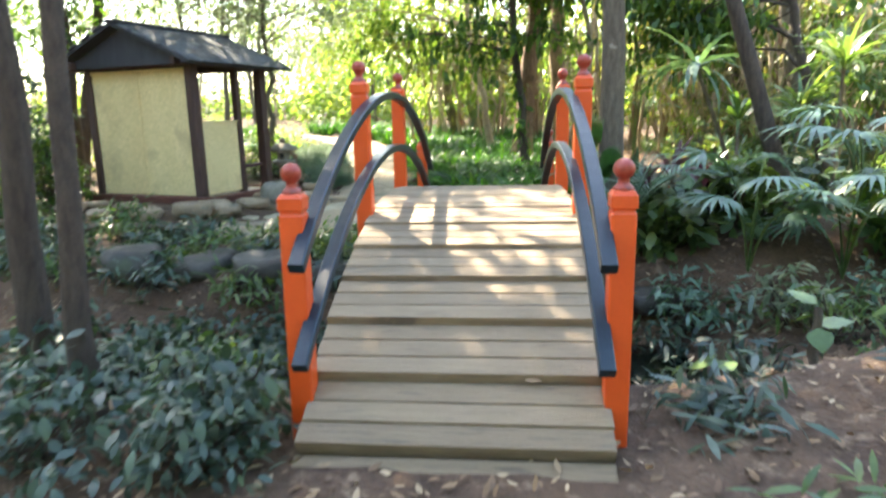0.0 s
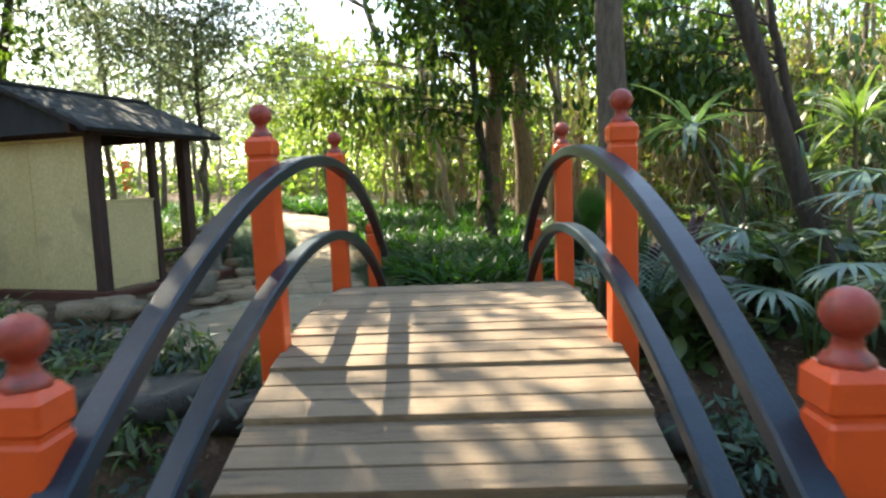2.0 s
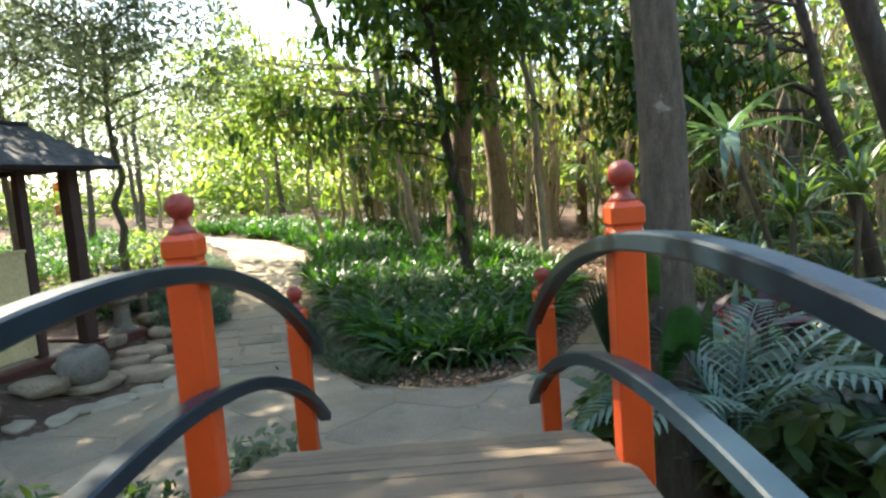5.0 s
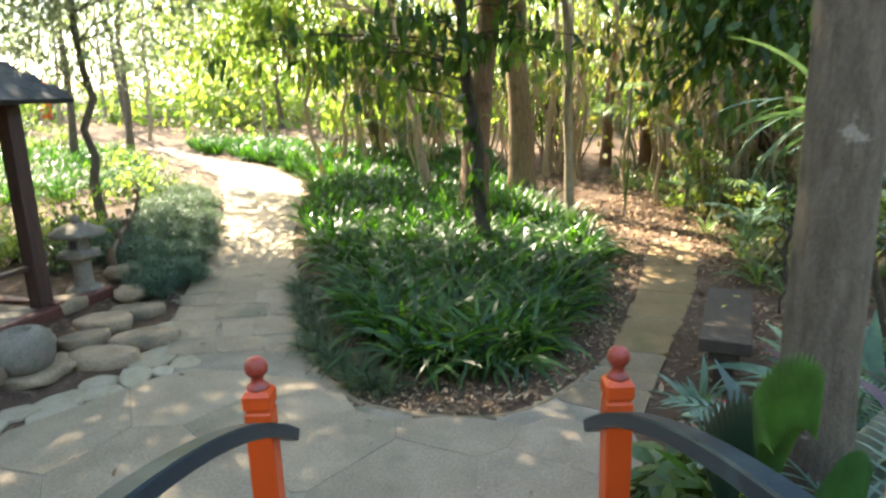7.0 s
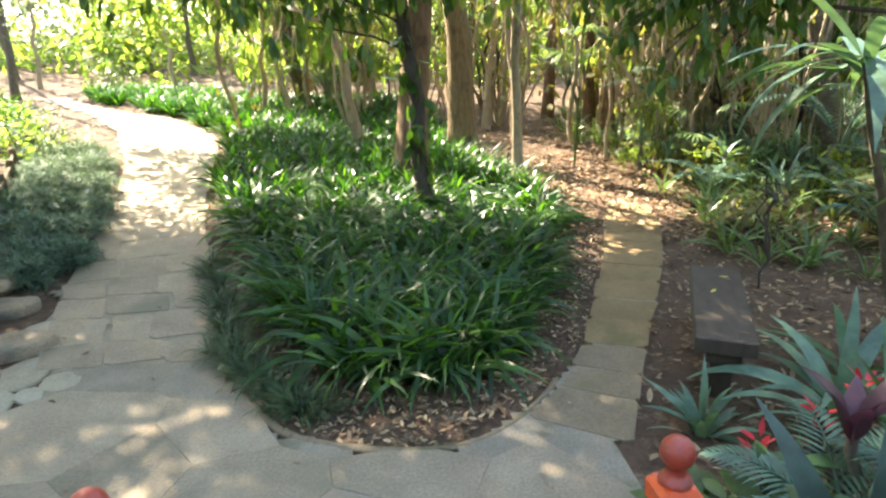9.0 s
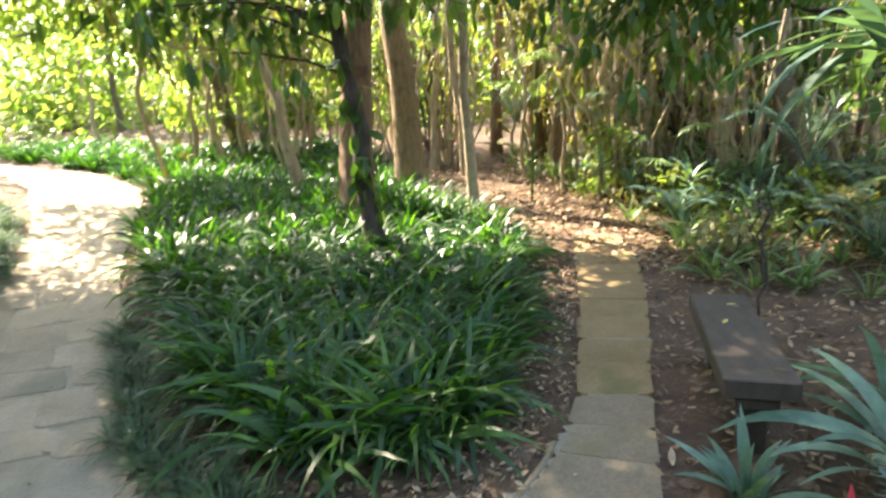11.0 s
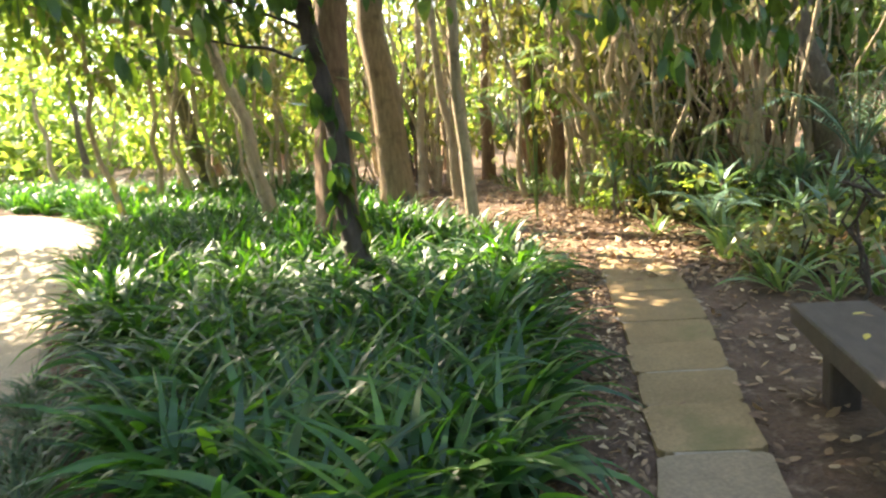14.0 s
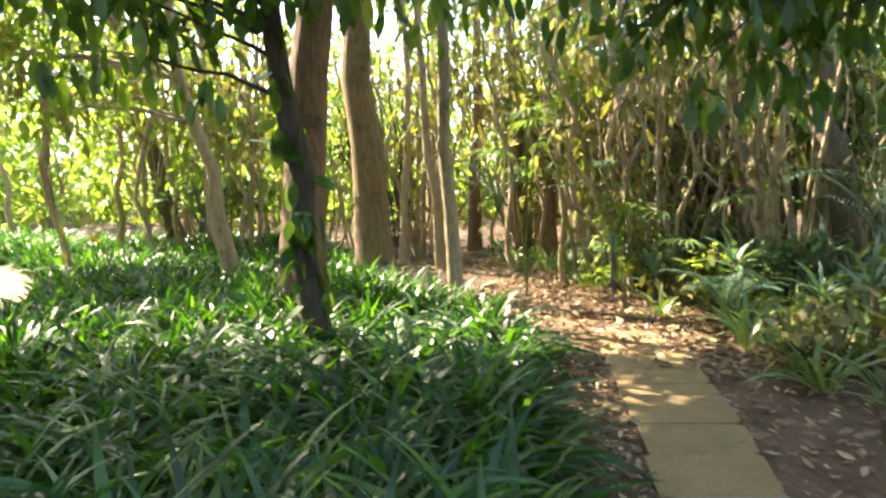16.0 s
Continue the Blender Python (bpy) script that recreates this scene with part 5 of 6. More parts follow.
# bank beside the bridge
feather_palm("arching feather palm fronds beside the bridge end", 1.42, 3.72, 10, 1.25, 1, el=1.2, z0=0.25)
fan_palm("fan palm with drooping fingered fronds", 2.35, 3.2, 6, 0.5, 0.50, 3, 0.5, L_BLUEPALM)
fan_palm("fan palm with drooping fingered fronds", 3.1, 3.1, 6, 0.45, 0.50, 4, 0.4, L_BLUEPALM)
fan_palm("fan palm with drooping fingered fronds", 3.6, 3.9, 8, 0.6, 0.6, 5, 0.6, L_BLUEPALM)
rosette("cordyline", "tall cane plant with broad blue-green strap leaves over the bench", 3.5, 6.65, 1.95, 28, 0.85, 0.10, L_BLUEPALM, 6, 0.35, 1.3, lean=(-0.80, -0.20))
rosette("cordyline", "tall cane plant with long pale green strap leaves", 4.35, 7.2, 1.35, 46, 0.85, 0.065, L_STRAP, 7, 0.9, 1.3)
rosette("cordyline", "tall cane plant with long pale green strap leaves", 4.6, 6.6, 1.9, 40, 0.8, 0.065, L_STRAP, 8, 0.9, 1.3)
rosette("cordyline", "tall cane plant with long pale green strap leaves", 3.3, 6.5, 1.2, 36, 0.7, 0.06, L_SHRUB, 9, 0.8, 1.4)
rosette("purple_cordyline", "purple-leaved cane plant on the bank", 2.0, 4.55, 0.70, 11, 0.44, 0.085, L_PURPLE, 10, 1.1, 0.9)
rosette("purple_cordyline", "purple-leaved cane plant on the bank", 2.45, 5.0, 0.55, 11, 0.42, 0.085, L_PURPLE, 11, 1.0, 0.9)
rosette("purple_cordyline", "purple-leaved cane plant near the bench", 1.85, 5.12, 0.60, 8, 0.36, 0.085, L_PURPLE, 18, 1.15, 0.8)
rosette("taro", "broad heart-shaped green leaf on a stalk", 1.62, 4.92, 0.42, 3, 0.30, 0.20, L_PALM, 186, -0.2, 0.6, K=5, group="taro leaves")
rosette("bromeliad", "grey-green rosette plant at the foot of the bench", 1.72, 5.98, 0.02, 20, 0.38, 0.055, L_BLUEPALM, 12, 1.05, 0.9)
rosette("bromeliad", "green rosette plant on the path edge", 1.75, 5.25, 0.02, 20, 0.40, 0.055, L_PALM, 13, 0.8, 1.0)
rosette("bird_of_paradise", "large upright blue-green leaves by the tall trunk", 1.55, 4.5, 0.1, 12, 0.95, 0.16, L_BLUE, 14, 1.25, 0.6)
rosette("bird_of_paradise", "large upright blue-green leaves near the bench", 2.35, 5.3, 0.1, 12, 0.85, 0.14, L_PALM, 15, 1.15, 0.8)
rosette("bird_of_paradise", "large arching blue-green strap leaves beside the bench", 2.42, 5.85, 0.12, 20, 0.78, 0.085, L_BLUEPALM, 16, 0.95, 1.25)
rosette("bird_of_paradise", "arching green strap leaves beside the bench", 2.85, 6.35, 0.10, 16, 0.62, 0.07, L_PALM, 17, 0.9, 1.2)
for k, (x, y, z) in enumerate(((1.95, 5.42, 0.42), (1.62, 5.35, 0.36), (2.2, 5.5, 0.52))):
    rosette("ginger_flower", "small scarlet flower bract on a thin stem", x, y, z, 10, 0.088, 0.032, L_RED, 60 + k, 0.9, 0.5, cat="flower", K=4, group="scarlet flowers")
bank = ((1.35, 5.0, 0.3, 0.3, 0.28), (1.25, 4.55, 0.28, 0.25, 0.3), (2.0, 4.2, 0.4, 0.35, 0.6), (2.5, 3.9, 0.45, 0.4, 0.6), (2.9, 4.7, 0.5, 0.45, 0.8), (3.4, 5.2, 0.5, 0.5, 0.9), (1.75, 3.7, 0.35, 0.35, 0.45),
        (3.6, 3.3, 0.5, 0.5, 0.7), (4.2, 2.6, 0.6, 0.5, 0.8), (4.4, 4.6, 0.6, 0.5, 1.0), (3.5, 5.9, 0.4, 0.4, 0.7))
for k, (x, y, rx, ry, rz) in enumerate(bank):
    leafy_shrub("broadleaf_shrub", "dense dark broad-leaved shrub on the bank", x, y, rx, ry, rz, 26, 14, 0.17, (L_SHRUB, L_TREE, L_BLUE)[k % 3], 100 + k, "bank shrubs", 0.5)
for k, (x, y, rx, ry, rz, mtl) in enumerate(((-1.15, 0.05, 0.45, 0.5, 0.42, L_BLUE), (-1.75, -0.25, 0.5, 0.5, 0.40, L_BLUE), (-2.4, 0.5, 0.6, 0.5, 0.5, L_BLUE), (-1.5, 0.75, 0.4, 0.4, 0.5, L_SHRUB), (-2.9, -0.4, 0.6, 0.6, 0.5, L_SHRUB),
                                             (-2.3, 1.5, 0.45, 0.4, 0.65, L_BLUE), (-1.55, 3.95, 0.3, 0.25, 0.22, L_SHRUB), (-1.0, 4.55, 0.22, 0.2, 0.2, L_GREY),
                                             (-0.98, -0.3, 0.28, 0.3, 0.36, L_BLUE), (-2.9, 1.6, 0.4, 0.35, 0.35, L_BLUE), (-1.75, 2.35, 0.35, 0.3, 0.28, L_BLUE), (-2.5, 2.3, 0.4, 0.3, 0.28, L_BLUE), (-3.4, 2.2, 0.4, 0.3, 0.3, L_BLUE), (-1.6, 1.75, 0.45, 0.4, 0.5, L_BLUE), (-1.15, 1.95, 0.35, 0.35, 0.45, L_BLUE), (-2.0, 1.15, 0.4, 0.4, 0.45, L_BLUE), (-1.25, 1.1, 0.4, 0.4, 0.55, L_BLUE), (-4.2, 3.3, 0.5, 0.4, 0.45, L_BLUE))):
    leafy_shrub("broadleaf_shrub", "low dark bluish-green shrub beside the footbridge" if mtl is L_BLUE else "low green shrub on the gully bank", x, y, rx, ry, rz, 34, 14, 0.075, mtl, 140 + k, "gully shrubs", 0.5)
for k, (x, y) in enumerate(((-4.3, 4.6), (-5.0, 4.2), (-5.6, 5.0), (-6.2, 4.3), (-4.7, 5.2), (-3.3, 4.5), (-6.4, 5.6), (-5.2, 3.4), (-1.5, 3.35), (-2.1, 3.5), (-2.75, 3.4), (-3.4, 3.75), (-2.4, 4.05), (-1.25, 3.0), (-2.0, 2.75), (-3.0, 2.8), (-3.9, 2.9))):
    leafy_shrub("fern", "low dark fern on the littered bank", x, y, 0.4, 0.35, 0.22, 22, 9, 0.13, (L_SHRUB, L_BLUE)[k % 2], 160 + k, "ferns", 0.22)
for k, (x, y, rx, ry, rz) in enumerate(((2.35, 0.35, 0.4, 0.35, 0.2), (1.45, -0.75, 0.4, 0.35, 0.12), (2.2, -0.5, 0.45, 0.4, 0.16), (1.2, 0.2, 0.25, 0.3, 0.12), (3.3, 0.3, 0.5, 0.5, 0.3), (1.25, 1.35, 0.25, 0.25, 0.16), (1.9, 1.75, 0.4, 0.35, 0.3), (2.6, 2.1, 0.5, 0.4, 0.35), (3.3, 1.6, 0.5, 0.45, 0.4), (1.5, 2.5, 0.35, 0.35, 0.3), (3.9, 2.2, 0.5, 0.4, 0.35))):
    leafy_shrub("fern", "low sprawling fern on leaf litter", x, y, rx, ry, rz, 20, 9, 0.13, (L_BLUE, L_SHRUB, L_BLUE)[k % 3], 170 + k, "ferns", 0.22)
for k, (x, y, rx, ry, rz) in enumerate(((1.75, 2.85, 0.4, 0.35, 0.4), (2.5, 2.65, 0.45, 0.35, 0.42), (3.2, 2.5, 0.45, 0.4, 0.45), (4.0, 2.9, 0.5, 0.4, 0.5))):
    leafy_shrub("broadleaf_shrub", "blue-green leafy shrub on the gully slope", x, y, rx, ry, rz, 26, 13, 0.11, (L_BLUEPALM, L_GREY)[k % 2], 190 + k, "slope shrubs", 0.3)
for k, (x, y, s) in enumerate(((2.05, 1.25, 0.42), (2.7, 1.5, 0.4), (2.9, 0.6, 0.35), (1.6, 1.5, 0.4))):
    rosette("taro", "heart-shaped pale green leaf on a tall stalk", x, y, s, 3, 0.22, 0.17, L_STRAP, 180 + k, -0.3, 0.5, K=5, group="taro leaves")

# understorey at the edge of the wood
for k in range(24):
    x, y = wr.uniform(3.9, 9.5), wr.uniform(8.0, 15.5)
    if not clear_of(x, y, 0.5) or (x < 5 and y < 9):
        continue
    leafy_shrub("understorey_shrub", "open understorey shrub in dappled light", x, y, 0.5, 0.5, wr.uniform(0.35, 0.9), 18, 11, 0.13, (L_STRAP, L_LIGHT, L_OLIVE, L_OLIVE)[k % 4], 200 + k, "understorey shrubs", 0.4)
for k, (x, y, z) in enumerate(((4.4, 12.6, 1.5), (5.6, 10.2, 1.2), (7.2, 9.2, 1.7), (6.6, 12.4, 1.4), (3.9, 15.6, 1.5), (-0.8, 17.0, 1.0))):
    feather_palm("woodland feather palm with sunlit fronds", x, y, 9, 1.5, 260 + k, el=1.2, z0=z * 0.5)

for k, (x, y, n, L) in enumerate(((4.15, 10.5, 8, 0.75), (4.9, 12.0, 8, 0.9), (5.4, 9.7, 9, 0.9), (5.9, 11.0, 8, 0.8), (4.6, 13.4, 8, 0.9), (5.0, 8.6, 9, 1.0), (6.6, 10.4, 9, 1.0))):
    feather_palm("small sunlit feather palm on the woodland floor", x, y, n, L, 700 + k, el=1.2, z0=0.05, leaf=0.20)
for k, (x, y) in enumerate(((3.75, 10.9), (4.1, 11.5), (3.95, 10.1), (4.5, 10.8), (4.3, 12.2), (4.9, 11.5), (4.6, 9.6), (5.3, 10.6), (3.9, 13.0), (5.1, 12.4), (5.8, 11.6), (4.2, 9.1), (3.7, 9.7), (4.8, 10.1), (5.6, 9.9), (6.1, 10.6), (4.4, 11.2), (5.0, 11.0), (6.4, 9.6), (3.85, 11.9), (4.0, 12.7), (5.5, 12.6), (4.7, 8.7), (6.0, 8.9))):
    rosette("strap_leaf_plant", "sunlit green strap-leaved rosette on leaf litter", x, y, (0.02, 0.3, 0.05, 0.5)[k % 4], 18, 0.46, 0.042, (L_STRAP, L_BLUEPALM)[k % 2], 620 + k, 0.95, 1.2, group="woodland rosettes")

leafy_shrub("understorey_shrub", "sunlit light green shrub at the edge of the wood", 4.15, 12.1, 0.4, 0.4, 1.35, 40, 12, 0.14, L_LIGHT, 460, "understorey shrubs", 0.3, hang=0.4)
leafy_shrub("understorey_shrub", "sunlit light green shrub at the edge of the wood", 5.3, 10.9, 0.4, 0.4, 1.0, 30, 12, 0.14, L_STRAP, 461, "understorey shrubs", 0.3, hang=0.4)
fan_palm("fan palm with pale sunlit fronds among the canes", 3.05, 12.4, 4, 0.4, 0.45, 462, 1.5, L_STRAP, "woodland fan palms")
fan_palm("fan palm with pale sunlit fronds among the canes", 4.7, 11.5, 5, 0.45, 0.42, 463, 0.6, L_STRAP, "woodland fan palms")
litter("leaf_litter", [(2.6, 9.2), (3.4, 9.2), (5.2, 9.0), (6.5, 12.5), (4.0, 13.5), (2.2, 13.0)], 3600, (2.2, 6.5, 9.0, 13.5), 0.085, L_DRY, "curled pale dry leaves strewn at the wood's edge", 8, 0.02)

# junipers and sunny garden on the shelter side
for k, (x, y, r) in enumerate(((-3.35, 9.3, 0.40), (-3.6, 9.95, 0.52), (-3.85, 10.75, 0.55), (-4.05, 11.6, 0.58), (-4.4, 12.5, 0.6), (-4.9, 13.5, 0.6), (-5.8, 14.6, 0.6), (-3.12, 8.9, 0.28), (-4.5, 10.9, 0.5), (-4.35, 10.1, 0.45), (-6.6, 15.6, 0.6),
                               (-2.95, 9.35, 0.34), (-3.2, 10.15, 0.4), (-3.35, 10.95, 0.4), (-3.6, 11.8, 0.42), (-3.95, 12.7, 0.45), (-4.4, 13.6, 0.45))):
    rng = np.random.default_rng(300 + k)
    t = thing("juniper", "low spreading grey-green juniper beside the path", "shrub", pose(x, y, on_ground(x, y)), "junipers")
    n = int(2300 * r * r) + 60
    az = rng.uniform(0, 6.28, n)
    rr = r * rng.random(n) ** 0.5 * 0.8
    org = np.column_stack([np.cos(az) * rr, np.sin(az) * rr, 0.04 + 0.26 * (1 - (rr / r) ** 2) * rng.random(n)])
    part("foliage", plant_mesh("foliage", leaf_cloud(rng, org, 0.06, 9, 0.06, 0.6, 2, 0.3, -0.4, 0.4, 0.16), L_JUNIPER), None, t)
for k in range(34):
    x, y = wr.uniform(-15, -4.6), wr.uniform(10.5, 24)
    if inside(PAVED, np.array([x]), np.array([y]))[0] or (x > -6 and y > 15):
        continue
    leafy_shrub("garden_shrub", "sunlit rounded garden shrub", x, y, 0.7, 0.7, wr.uniform(0.4, 1.1), 30, 14, 0.10, (L_LIGHT, L_GREY, L_LIGHT, L_SHRUB)[k % 4], 340 + k, "sunny garden shrubs", 0.4)
for k, (x, y, rz) in enumerate(((-4.5, 9.7, 0.35), (-5.2, 9.9, 0.45), (-4.9, 10.7, 0.5), (-5.6, 10.9, 0.5), (-6.3, 9.6, 0.5))):
    leafy_shrub("garden_shrub", "low clipped shrub behind the lantern", x, y, 0.45, 0.4, rz, 30, 16, 0.07, (L_SHRUB, L_LIGHT)[k % 2], 400 + k, "lantern shrubs", 0.45)

for k, (x, y, rx, rz) in enumerate(((-6.75, 6.7, 0.5, 1.3), (-7.3, 7.3, 0.7, 2.0), (-7.7, 6.2, 0.7, 1.6), (-8.3, 7.0, 0.8, 2.3), (-7.1, 5.5, 0.5, 0.9), (-8.6, 5.6, 0.8, 1.8))):
    leafy_shrub("broadleaf_shrub", "tall dark-leaved shrub beside the shelter", x, y, rx, rx, rz, 60, 16, 0.12, (L_TREE, L_BLUE)[k % 2], 420 + k, "shelter shrubs", 0.45)
stake = build_tree("sapling", "thin dark upright sapling stem behind the bench", (3.22, 7.9), (3.2, 7.92, 1.0), 0.013, M_BARK_DARK, L_SHRUB, (3.2, 7.9, 0.9), (0.12, 0.12, 0.15), 3, 4, 0.10, 62, limbs=2)

# far woods that close the view
rng = np.random.default_rng(77)


def far_woods(label, n, a0, a1, r0, r1, z0, z1, size, material):
    a = rng.uniform(a0, a1, n)
    r = rng.uniform(r0, r1, n)
    c = np.column_stack([np.sin(a) * r, 6 + np.cos(a) * r, rng.uniform(z0, z1, n)])
    tagged(part("far_woods", plant_mesh("far_woods", leaf_cloud(rng, c, 1.3, 30, size, 0.8, 2, 0.8, 0.2, 0.35, 0.5), material), None), label, "woods", kind="stuff")


far_woods("distant dark green woodland foliage", 300, -0.05, 1.9, 27, 38, 0.3, 8.0, 0.45, L_TREE)
far_woods("distant dry olive woodland foliage", 250, 0.02, 1.5, 17, 28, 0.3, 6.5, 0.28, L_OLIVE)
far_woods("distant sunlit woodland foliage", 170, 0.1, 1.5, 15, 28, 0.3, 5, 0.30, L_LIGHT)
far_woods("distant bright green foliage in the sun", 520, -0.4, 0.6, 18, 30, 0.3, 5, 0.36, L_LIGHT)
far_woods("distant sunlit bushes across the garden", 330, -1.1, -0.25, 22, 34, 0.2, 2.6, 0.34, L_LIGHT)
far_woods("distant grey-green trees across the sunny garden", 520, -1.05, -0.25, 26, 40, 0.2, 9, 0.36, L_GREY)
far_woods("distant dark woodland behind the shelter", 700, -2.2, -1.05, 14, 26, 0.2, 9, 0.40, L_TREE)
far_woods("distant woodland behind the start of the walk", 900, 1.9, 4.1, 15, 26, 0.2, 9, 0.45, L_TREE)

# few leaves on the deck
for k, (x, y) in enumerate(((0.30, 0.05), (-0.35, 0.35), (0.12, -0.35), (0.42, 0.95), (-0.15, 1.6), (-0.42, 2.3), (0.25, 2.5))):
    vq = blades(np.zeros((1, 3)), np.array([k * 2.3]), np.array([0.1]), np.array([0.075]), np.array([0.026]), np.array([0.35]), 4, "oval")
    tagged(part("fallen_leaf", plant_mesh("fallen_leaf", vq, L_DRY), None, m=pose(x, y, deck_z(y) + 0.015, math.degrees(math.atan(deck_slope(y))) * 0.6, 0, 0)),
           "small dry leaf lying on the deck", "leaf", "leaves on the deck")

# low concrete kerb round the front of the bed
KERB = [(-0.95, 6.9), (-0.85, 6.66), (-0.57, 6.24), (-0.1, 6.06), (0.33, 6.0), (0.68, 6.17), (0.95, 6.45), (1.12, 6.68)]
kt = np.linspace(0, len(KERB) - 1, 50)
kx, ky = np.interp(kt, np.arange(len(KERB)), [p[0] for p in KERB]), np.interp(kt, np.arange(len(KERB)), [p[1] for p in KERB])
kx, ky = np.convolve(np.pad(kx, 3, "edge"), np.ones(7) / 7, "valid"), np.convolve(np.pad(ky, 3, "edge"), np.ones(7) / 7, "valid")
v, q = tube(np.column_stack([kx, ky, lie(kx, ky) + 0.008]), np.full(50, 0.024), 8, 0.16)
tagged(part("kerb", quick_mesh("kerb", v, q), M_TANPAVE, smooth=True), "low curved concrete kerb round the planted bed", "kerb", kind="structure")

# small leaves lying on the bench
for k, (u, v) in enumerate(((0.02, 0.42), (0.09, 0.38), (-0.02, 0.16), (0.07, -0.5))):
    vq = blades(np.zeros((1, 3)), np.array([k * 1.9]), np.array([0.08]), np.array([0.07]), np.array([0.028]), np.array([0.3]), 4, "oval")
    w = pose(2.215, 6.77, on_ground(2.2, 6.8) + 0.449, 0, 0, -25.6) @ Vector((u, v, 0))
    tagged(part("fallen_leaf", plant_mesh("fallen_leaf", vq, (L_DRY_YELLOW, L_DRY)[k % 2]), None, m=Matrix.Translation(w)), "small fallen leaf lying on the bench", "leaf", "leaves on the bench")


# ---- paving stones, last ----
def flagstones(seed=9):
    """Irregular flags: each cell of a jittered grid, cut back from its neighbours."""
    rr = random.Random(seed)
    sx, sy = 0.74, 0.60
    pts = {}
    for i in range(-7, 5):
        for j in range(6, 13):
            pts[i, j] = (i * sx + (sx / 2 if j % 2 else 0) + rr.uniform(-0.36, 0.36), j * sy + rr.uniform(-0.28, 0.28))
    for (i, j), c in pts.items():
        if not inside(PAVED, np.array([c[0]]), np.array([c[1]]))[0] or c[1] > 7.25 or (c[0] > 0.75 and c[1] > 5.98):
            continue
        poly = [(c[0] - 0.6, c[1] - 0.6), (c[0] + 0.6, c[1] - 0.6), (c[0] + 0.6, c[1] + 0.6), (c[0] - 0.6, c[1] + 0.6)]
        for di in range(-2, 3):
            for dj in range(-2, 3):
                o = pts.get((i + di, j + dj))
                if (di or dj) and o:
                    nx, ny_ = o[0] - c[0], o[1] - c[1]
                    L = math.hypot(nx, ny_)
                    nx, ny_, lim = nx / L, ny_ / L, L / 2 - 0.0012
                    out = []
                    for (ax, ay), (bx, by) in zip(poly, poly[1:] + poly[:1]):
                        da, db = (ax - c[0]) * nx + (ay - c[1]) * ny_ - lim, (bx - c[0]) * nx + (by - c[1]) * ny_ - lim
                        if da <= 0:
                            out.append((ax, ay))
                        if da * db < 0:
                            t = da / (da - db)
                            out.append((ax + (bx - ax) * t, ay + (by - ay) * t))
                    poly = out
        inn = inside(PAVED, np.array([p[0] for p in poly]), np.array([p[1] for p in poly]))
        cut = []
        for p, ok in zip(poly, inn):
            f, hi_f = (1.0, 1.0) if ok else (0.0, 1.0)
            for _ in range(0 if ok else 7):
                g = (f + hi_f) / 2
                if inside(PAVED, np.array([c[0] + (p[0] - c[0]) * g]), np.array([c[1] + (p[1] - c[1]) * g]))[0]:
                    f = g
                else:
                    hi_f = g
            cut.append((c[0] + (p[0] - c[0]) * f, c[1] + (p[1] - c[1]) * f))
        poly = cut
        bm = bmesh.new()
        z0 = on_ground(*c)
        top = 0.0255 + rr.uniform(-0.001, 0.002)
        lo = [bm.verts.new((x - c[0], y - c[1], on_ground(x, y) - z0 - 0.02)) for x, y in poly]
        mi = [bm.verts.new((x - c[0], y - c[1], on_ground(x, y) - z0 + top - 0.006)) for x, y in poly]
        hi = [bm.verts.new(((x - c[0]) * 0.996, (y - c[1]) * 0.996, on_ground(x, y) - z0 + top)) for x, y in poly]
        n = len(poly)
        for a, b in ((lo, mi), (mi, hi)):
            for k in range(n):
                bm.faces.new((a[k], a[(k + 1) % n], b[(k + 1) % n], b[k]))
        bm.faces.new(hi)
        part("flagstone", bm, M_PAVE, pavement, m=pose(c[0], c[1], z0))


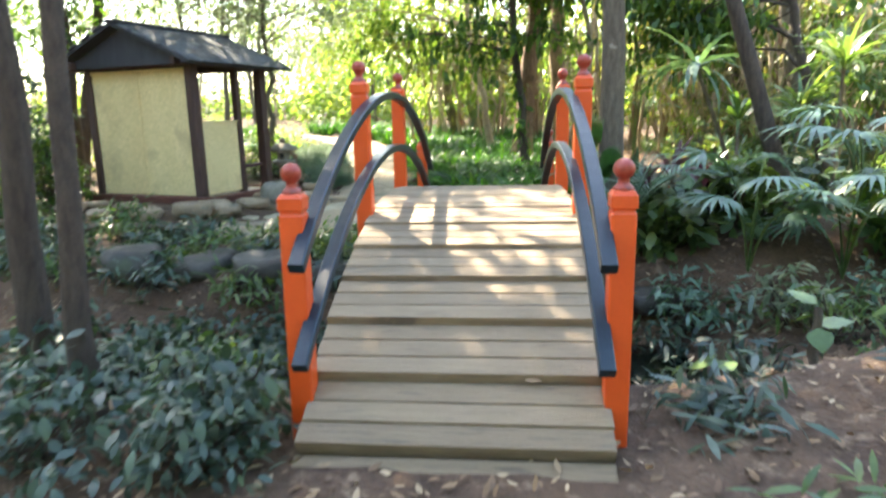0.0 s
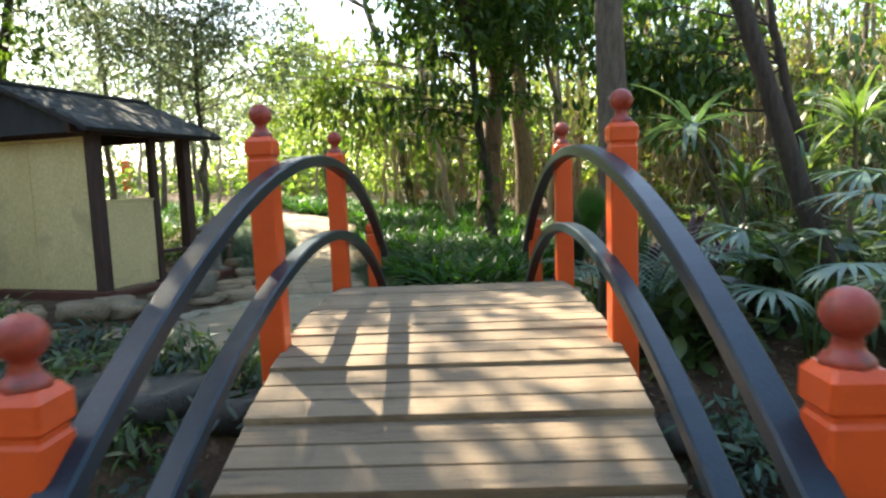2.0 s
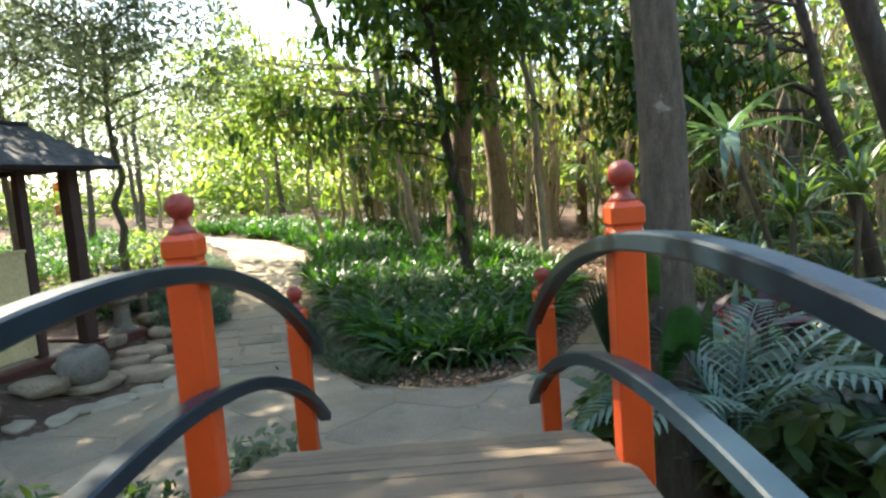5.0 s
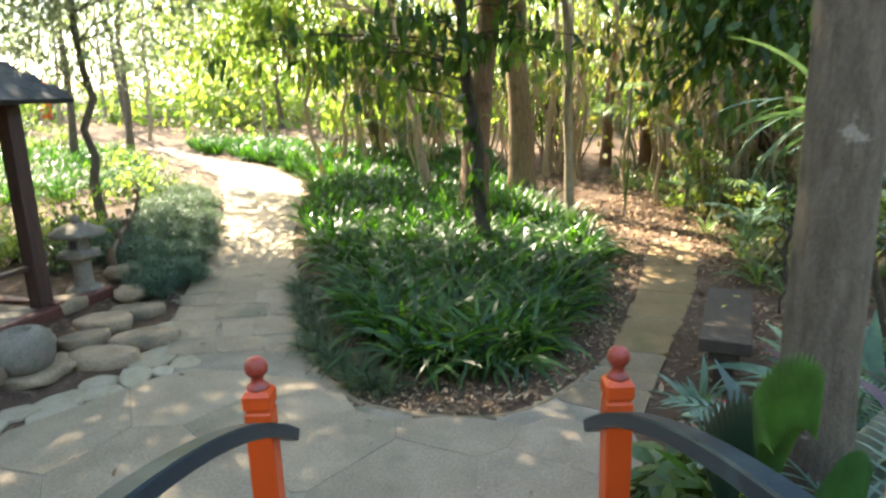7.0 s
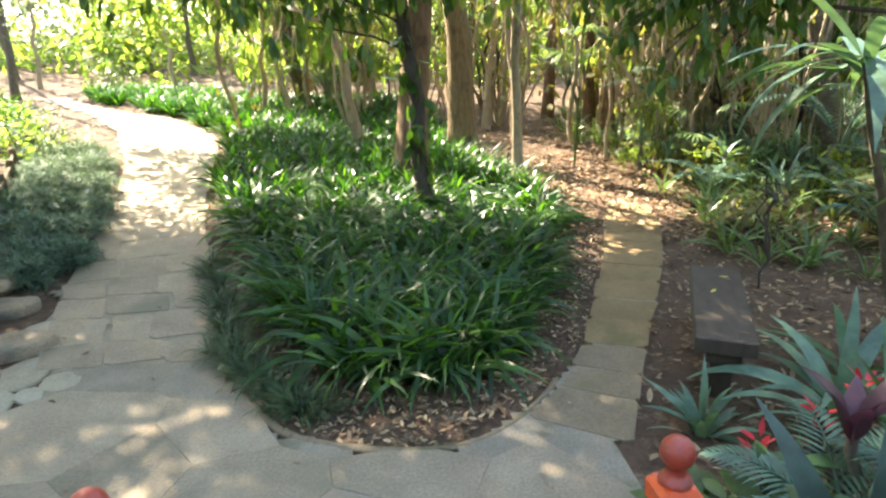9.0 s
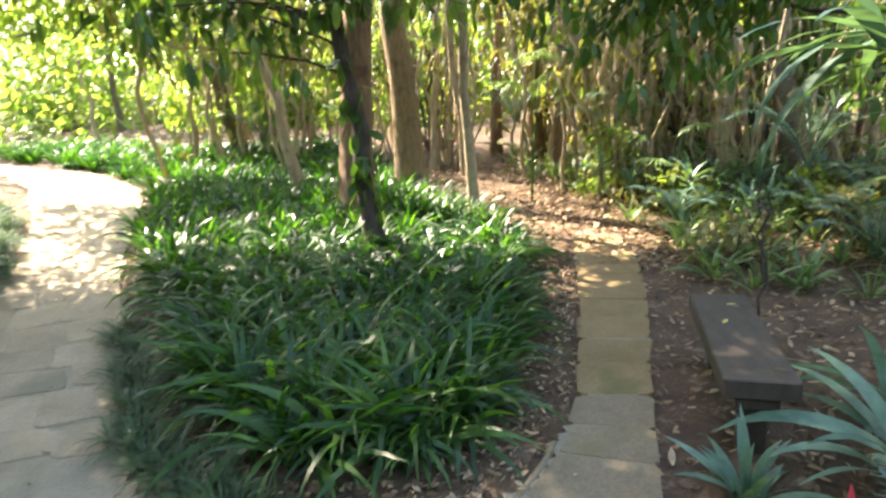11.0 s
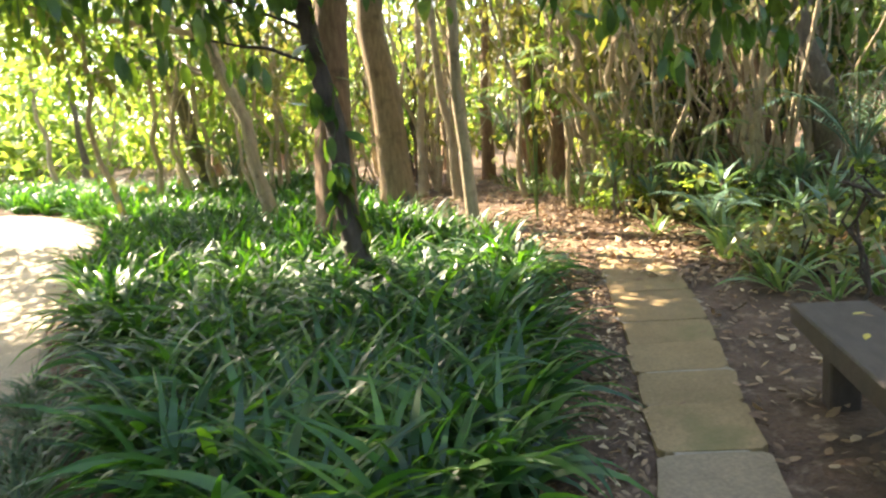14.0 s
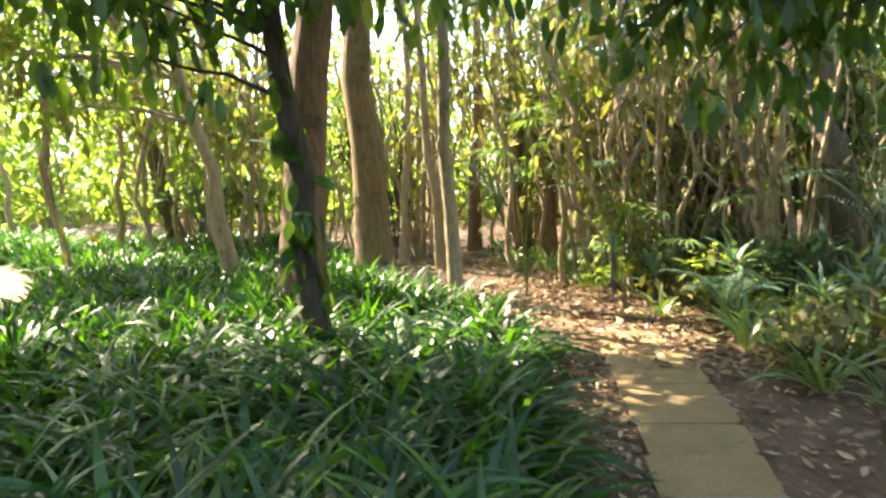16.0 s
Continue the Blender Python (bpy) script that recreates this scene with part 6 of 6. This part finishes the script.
def path_rows(left, right, rows, cols, seed, material=M_PAVE, jit=1.0):
    """Rows of flags between two edges of a path."""
    rr = random.Random(seed)

    def at(line, t):
        d = np.concatenate([[0], np.cumsum(np.hypot(*np.diff(np.array(line), axis=0).T))])
        return np.array([np.interp(t * d[-1], d, [p[k] for p in line]) for k in (0, 1)])

    ts = [min(1, max(0, (k + rr.uniform(-0.22, 0.22) * (0 < k < rows)) / rows)) for k in range(rows + 1)]
    for k in range(rows):
        cuts = [0.0] + [(c + rr.uniform(-0.22, 0.22)) / cols for c in range(1, cols)] + [1.0]
        for u0, u1 in zip(cuts, cuts[1:]):
            cs = []
            for t, u in ((ts[k], u0), (ts[k], u1), (ts[k + 1], u1), (ts[k + 1], u0)):
                cs.append(at(left, t) * (1 - u) + at(right, t) * u + jit * np.array([rr.uniform(-0.009, 0.009), rr.uniform(-0.018, 0.018)]))
            c = sum(cs) / 4
            poly = []
            for a, b in zip(cs, cs[1:] + cs[:1]):
                for f in (0.08, 0.5, 0.92):
                    p = a + (b - a) * f
                    p = c + (p - c) * (1 - 0.003 / max(0.12, np.linalg.norm(p - c))) + jit * np.array([rr.uniform(-0.005, 0.005), rr.uniform(-0.005, 0.005)])
                    poly.append((float(p[0]), float(p[1])))
            c = (float(c[0]), float(c[1]))
            bm = bmesh.new()
            z0 = on_ground(*c)
            top = 0.026 + rr.uniform(-0.0015, 0.003)
            lo = [bm.verts.new((x - c[0], y - c[1], on_ground(x, y) - z0 - 0.02)) for x, y in poly]
            mi = [bm.verts.new((x - c[0], y - c[1], on_ground(x, y) - z0 + top - 0.006)) for x, y in poly]
            hi = [bm.verts.new(((x - c[0]) * 0.991, (y - c[1]) * 0.991, on_ground(x, y) - z0 + top)) for x, y in poly]
            n = len(poly)
            for a, b in ((lo, mi), (mi, hi)):
                for q in range(n):
                    bm.faces.new((a[q], a[(q + 1) % n], b[(q + 1) % n], b[q]))
            bm.faces.new(hi)
            part("flagstone", bm, material, pavement, m=pose(c[0], c[1], z0))


flagstones()
path_rows([(-2.35, 7.3), (-2.75, 8.6), (-3.1, 10.6), (-3.65, 13.2), (-4.25, 14.8), (-4.65, 15.9), (-5.6, 17.5)], [(-1.1, 7.3), (-1.32, 8.2), (-1.95, 10.6), (-2.4, 13.2), (-2.5, 14.2), (-2.9, 16.0), (-3.6, 17.0), (-4.8, 18.0)], 25, 3, 4, jit=2.6)
path_rows([(0.80, 6.24), (1.15, 6.62), (1.40, 7.1)], [(1.30, 5.9), (1.60, 6.5), (1.83, 6.95)], 3, 1, 6, M_TANPAVE)
path_rows([(1.41, 7.12), (2.0, 8.4), (2.62, 9.9), (2.82, 10.45)], [(1.84, 6.97), (2.62, 8.4), (3.1, 9.5), (3.3, 10.3)], 9, 1, 5, M_OCHRE)
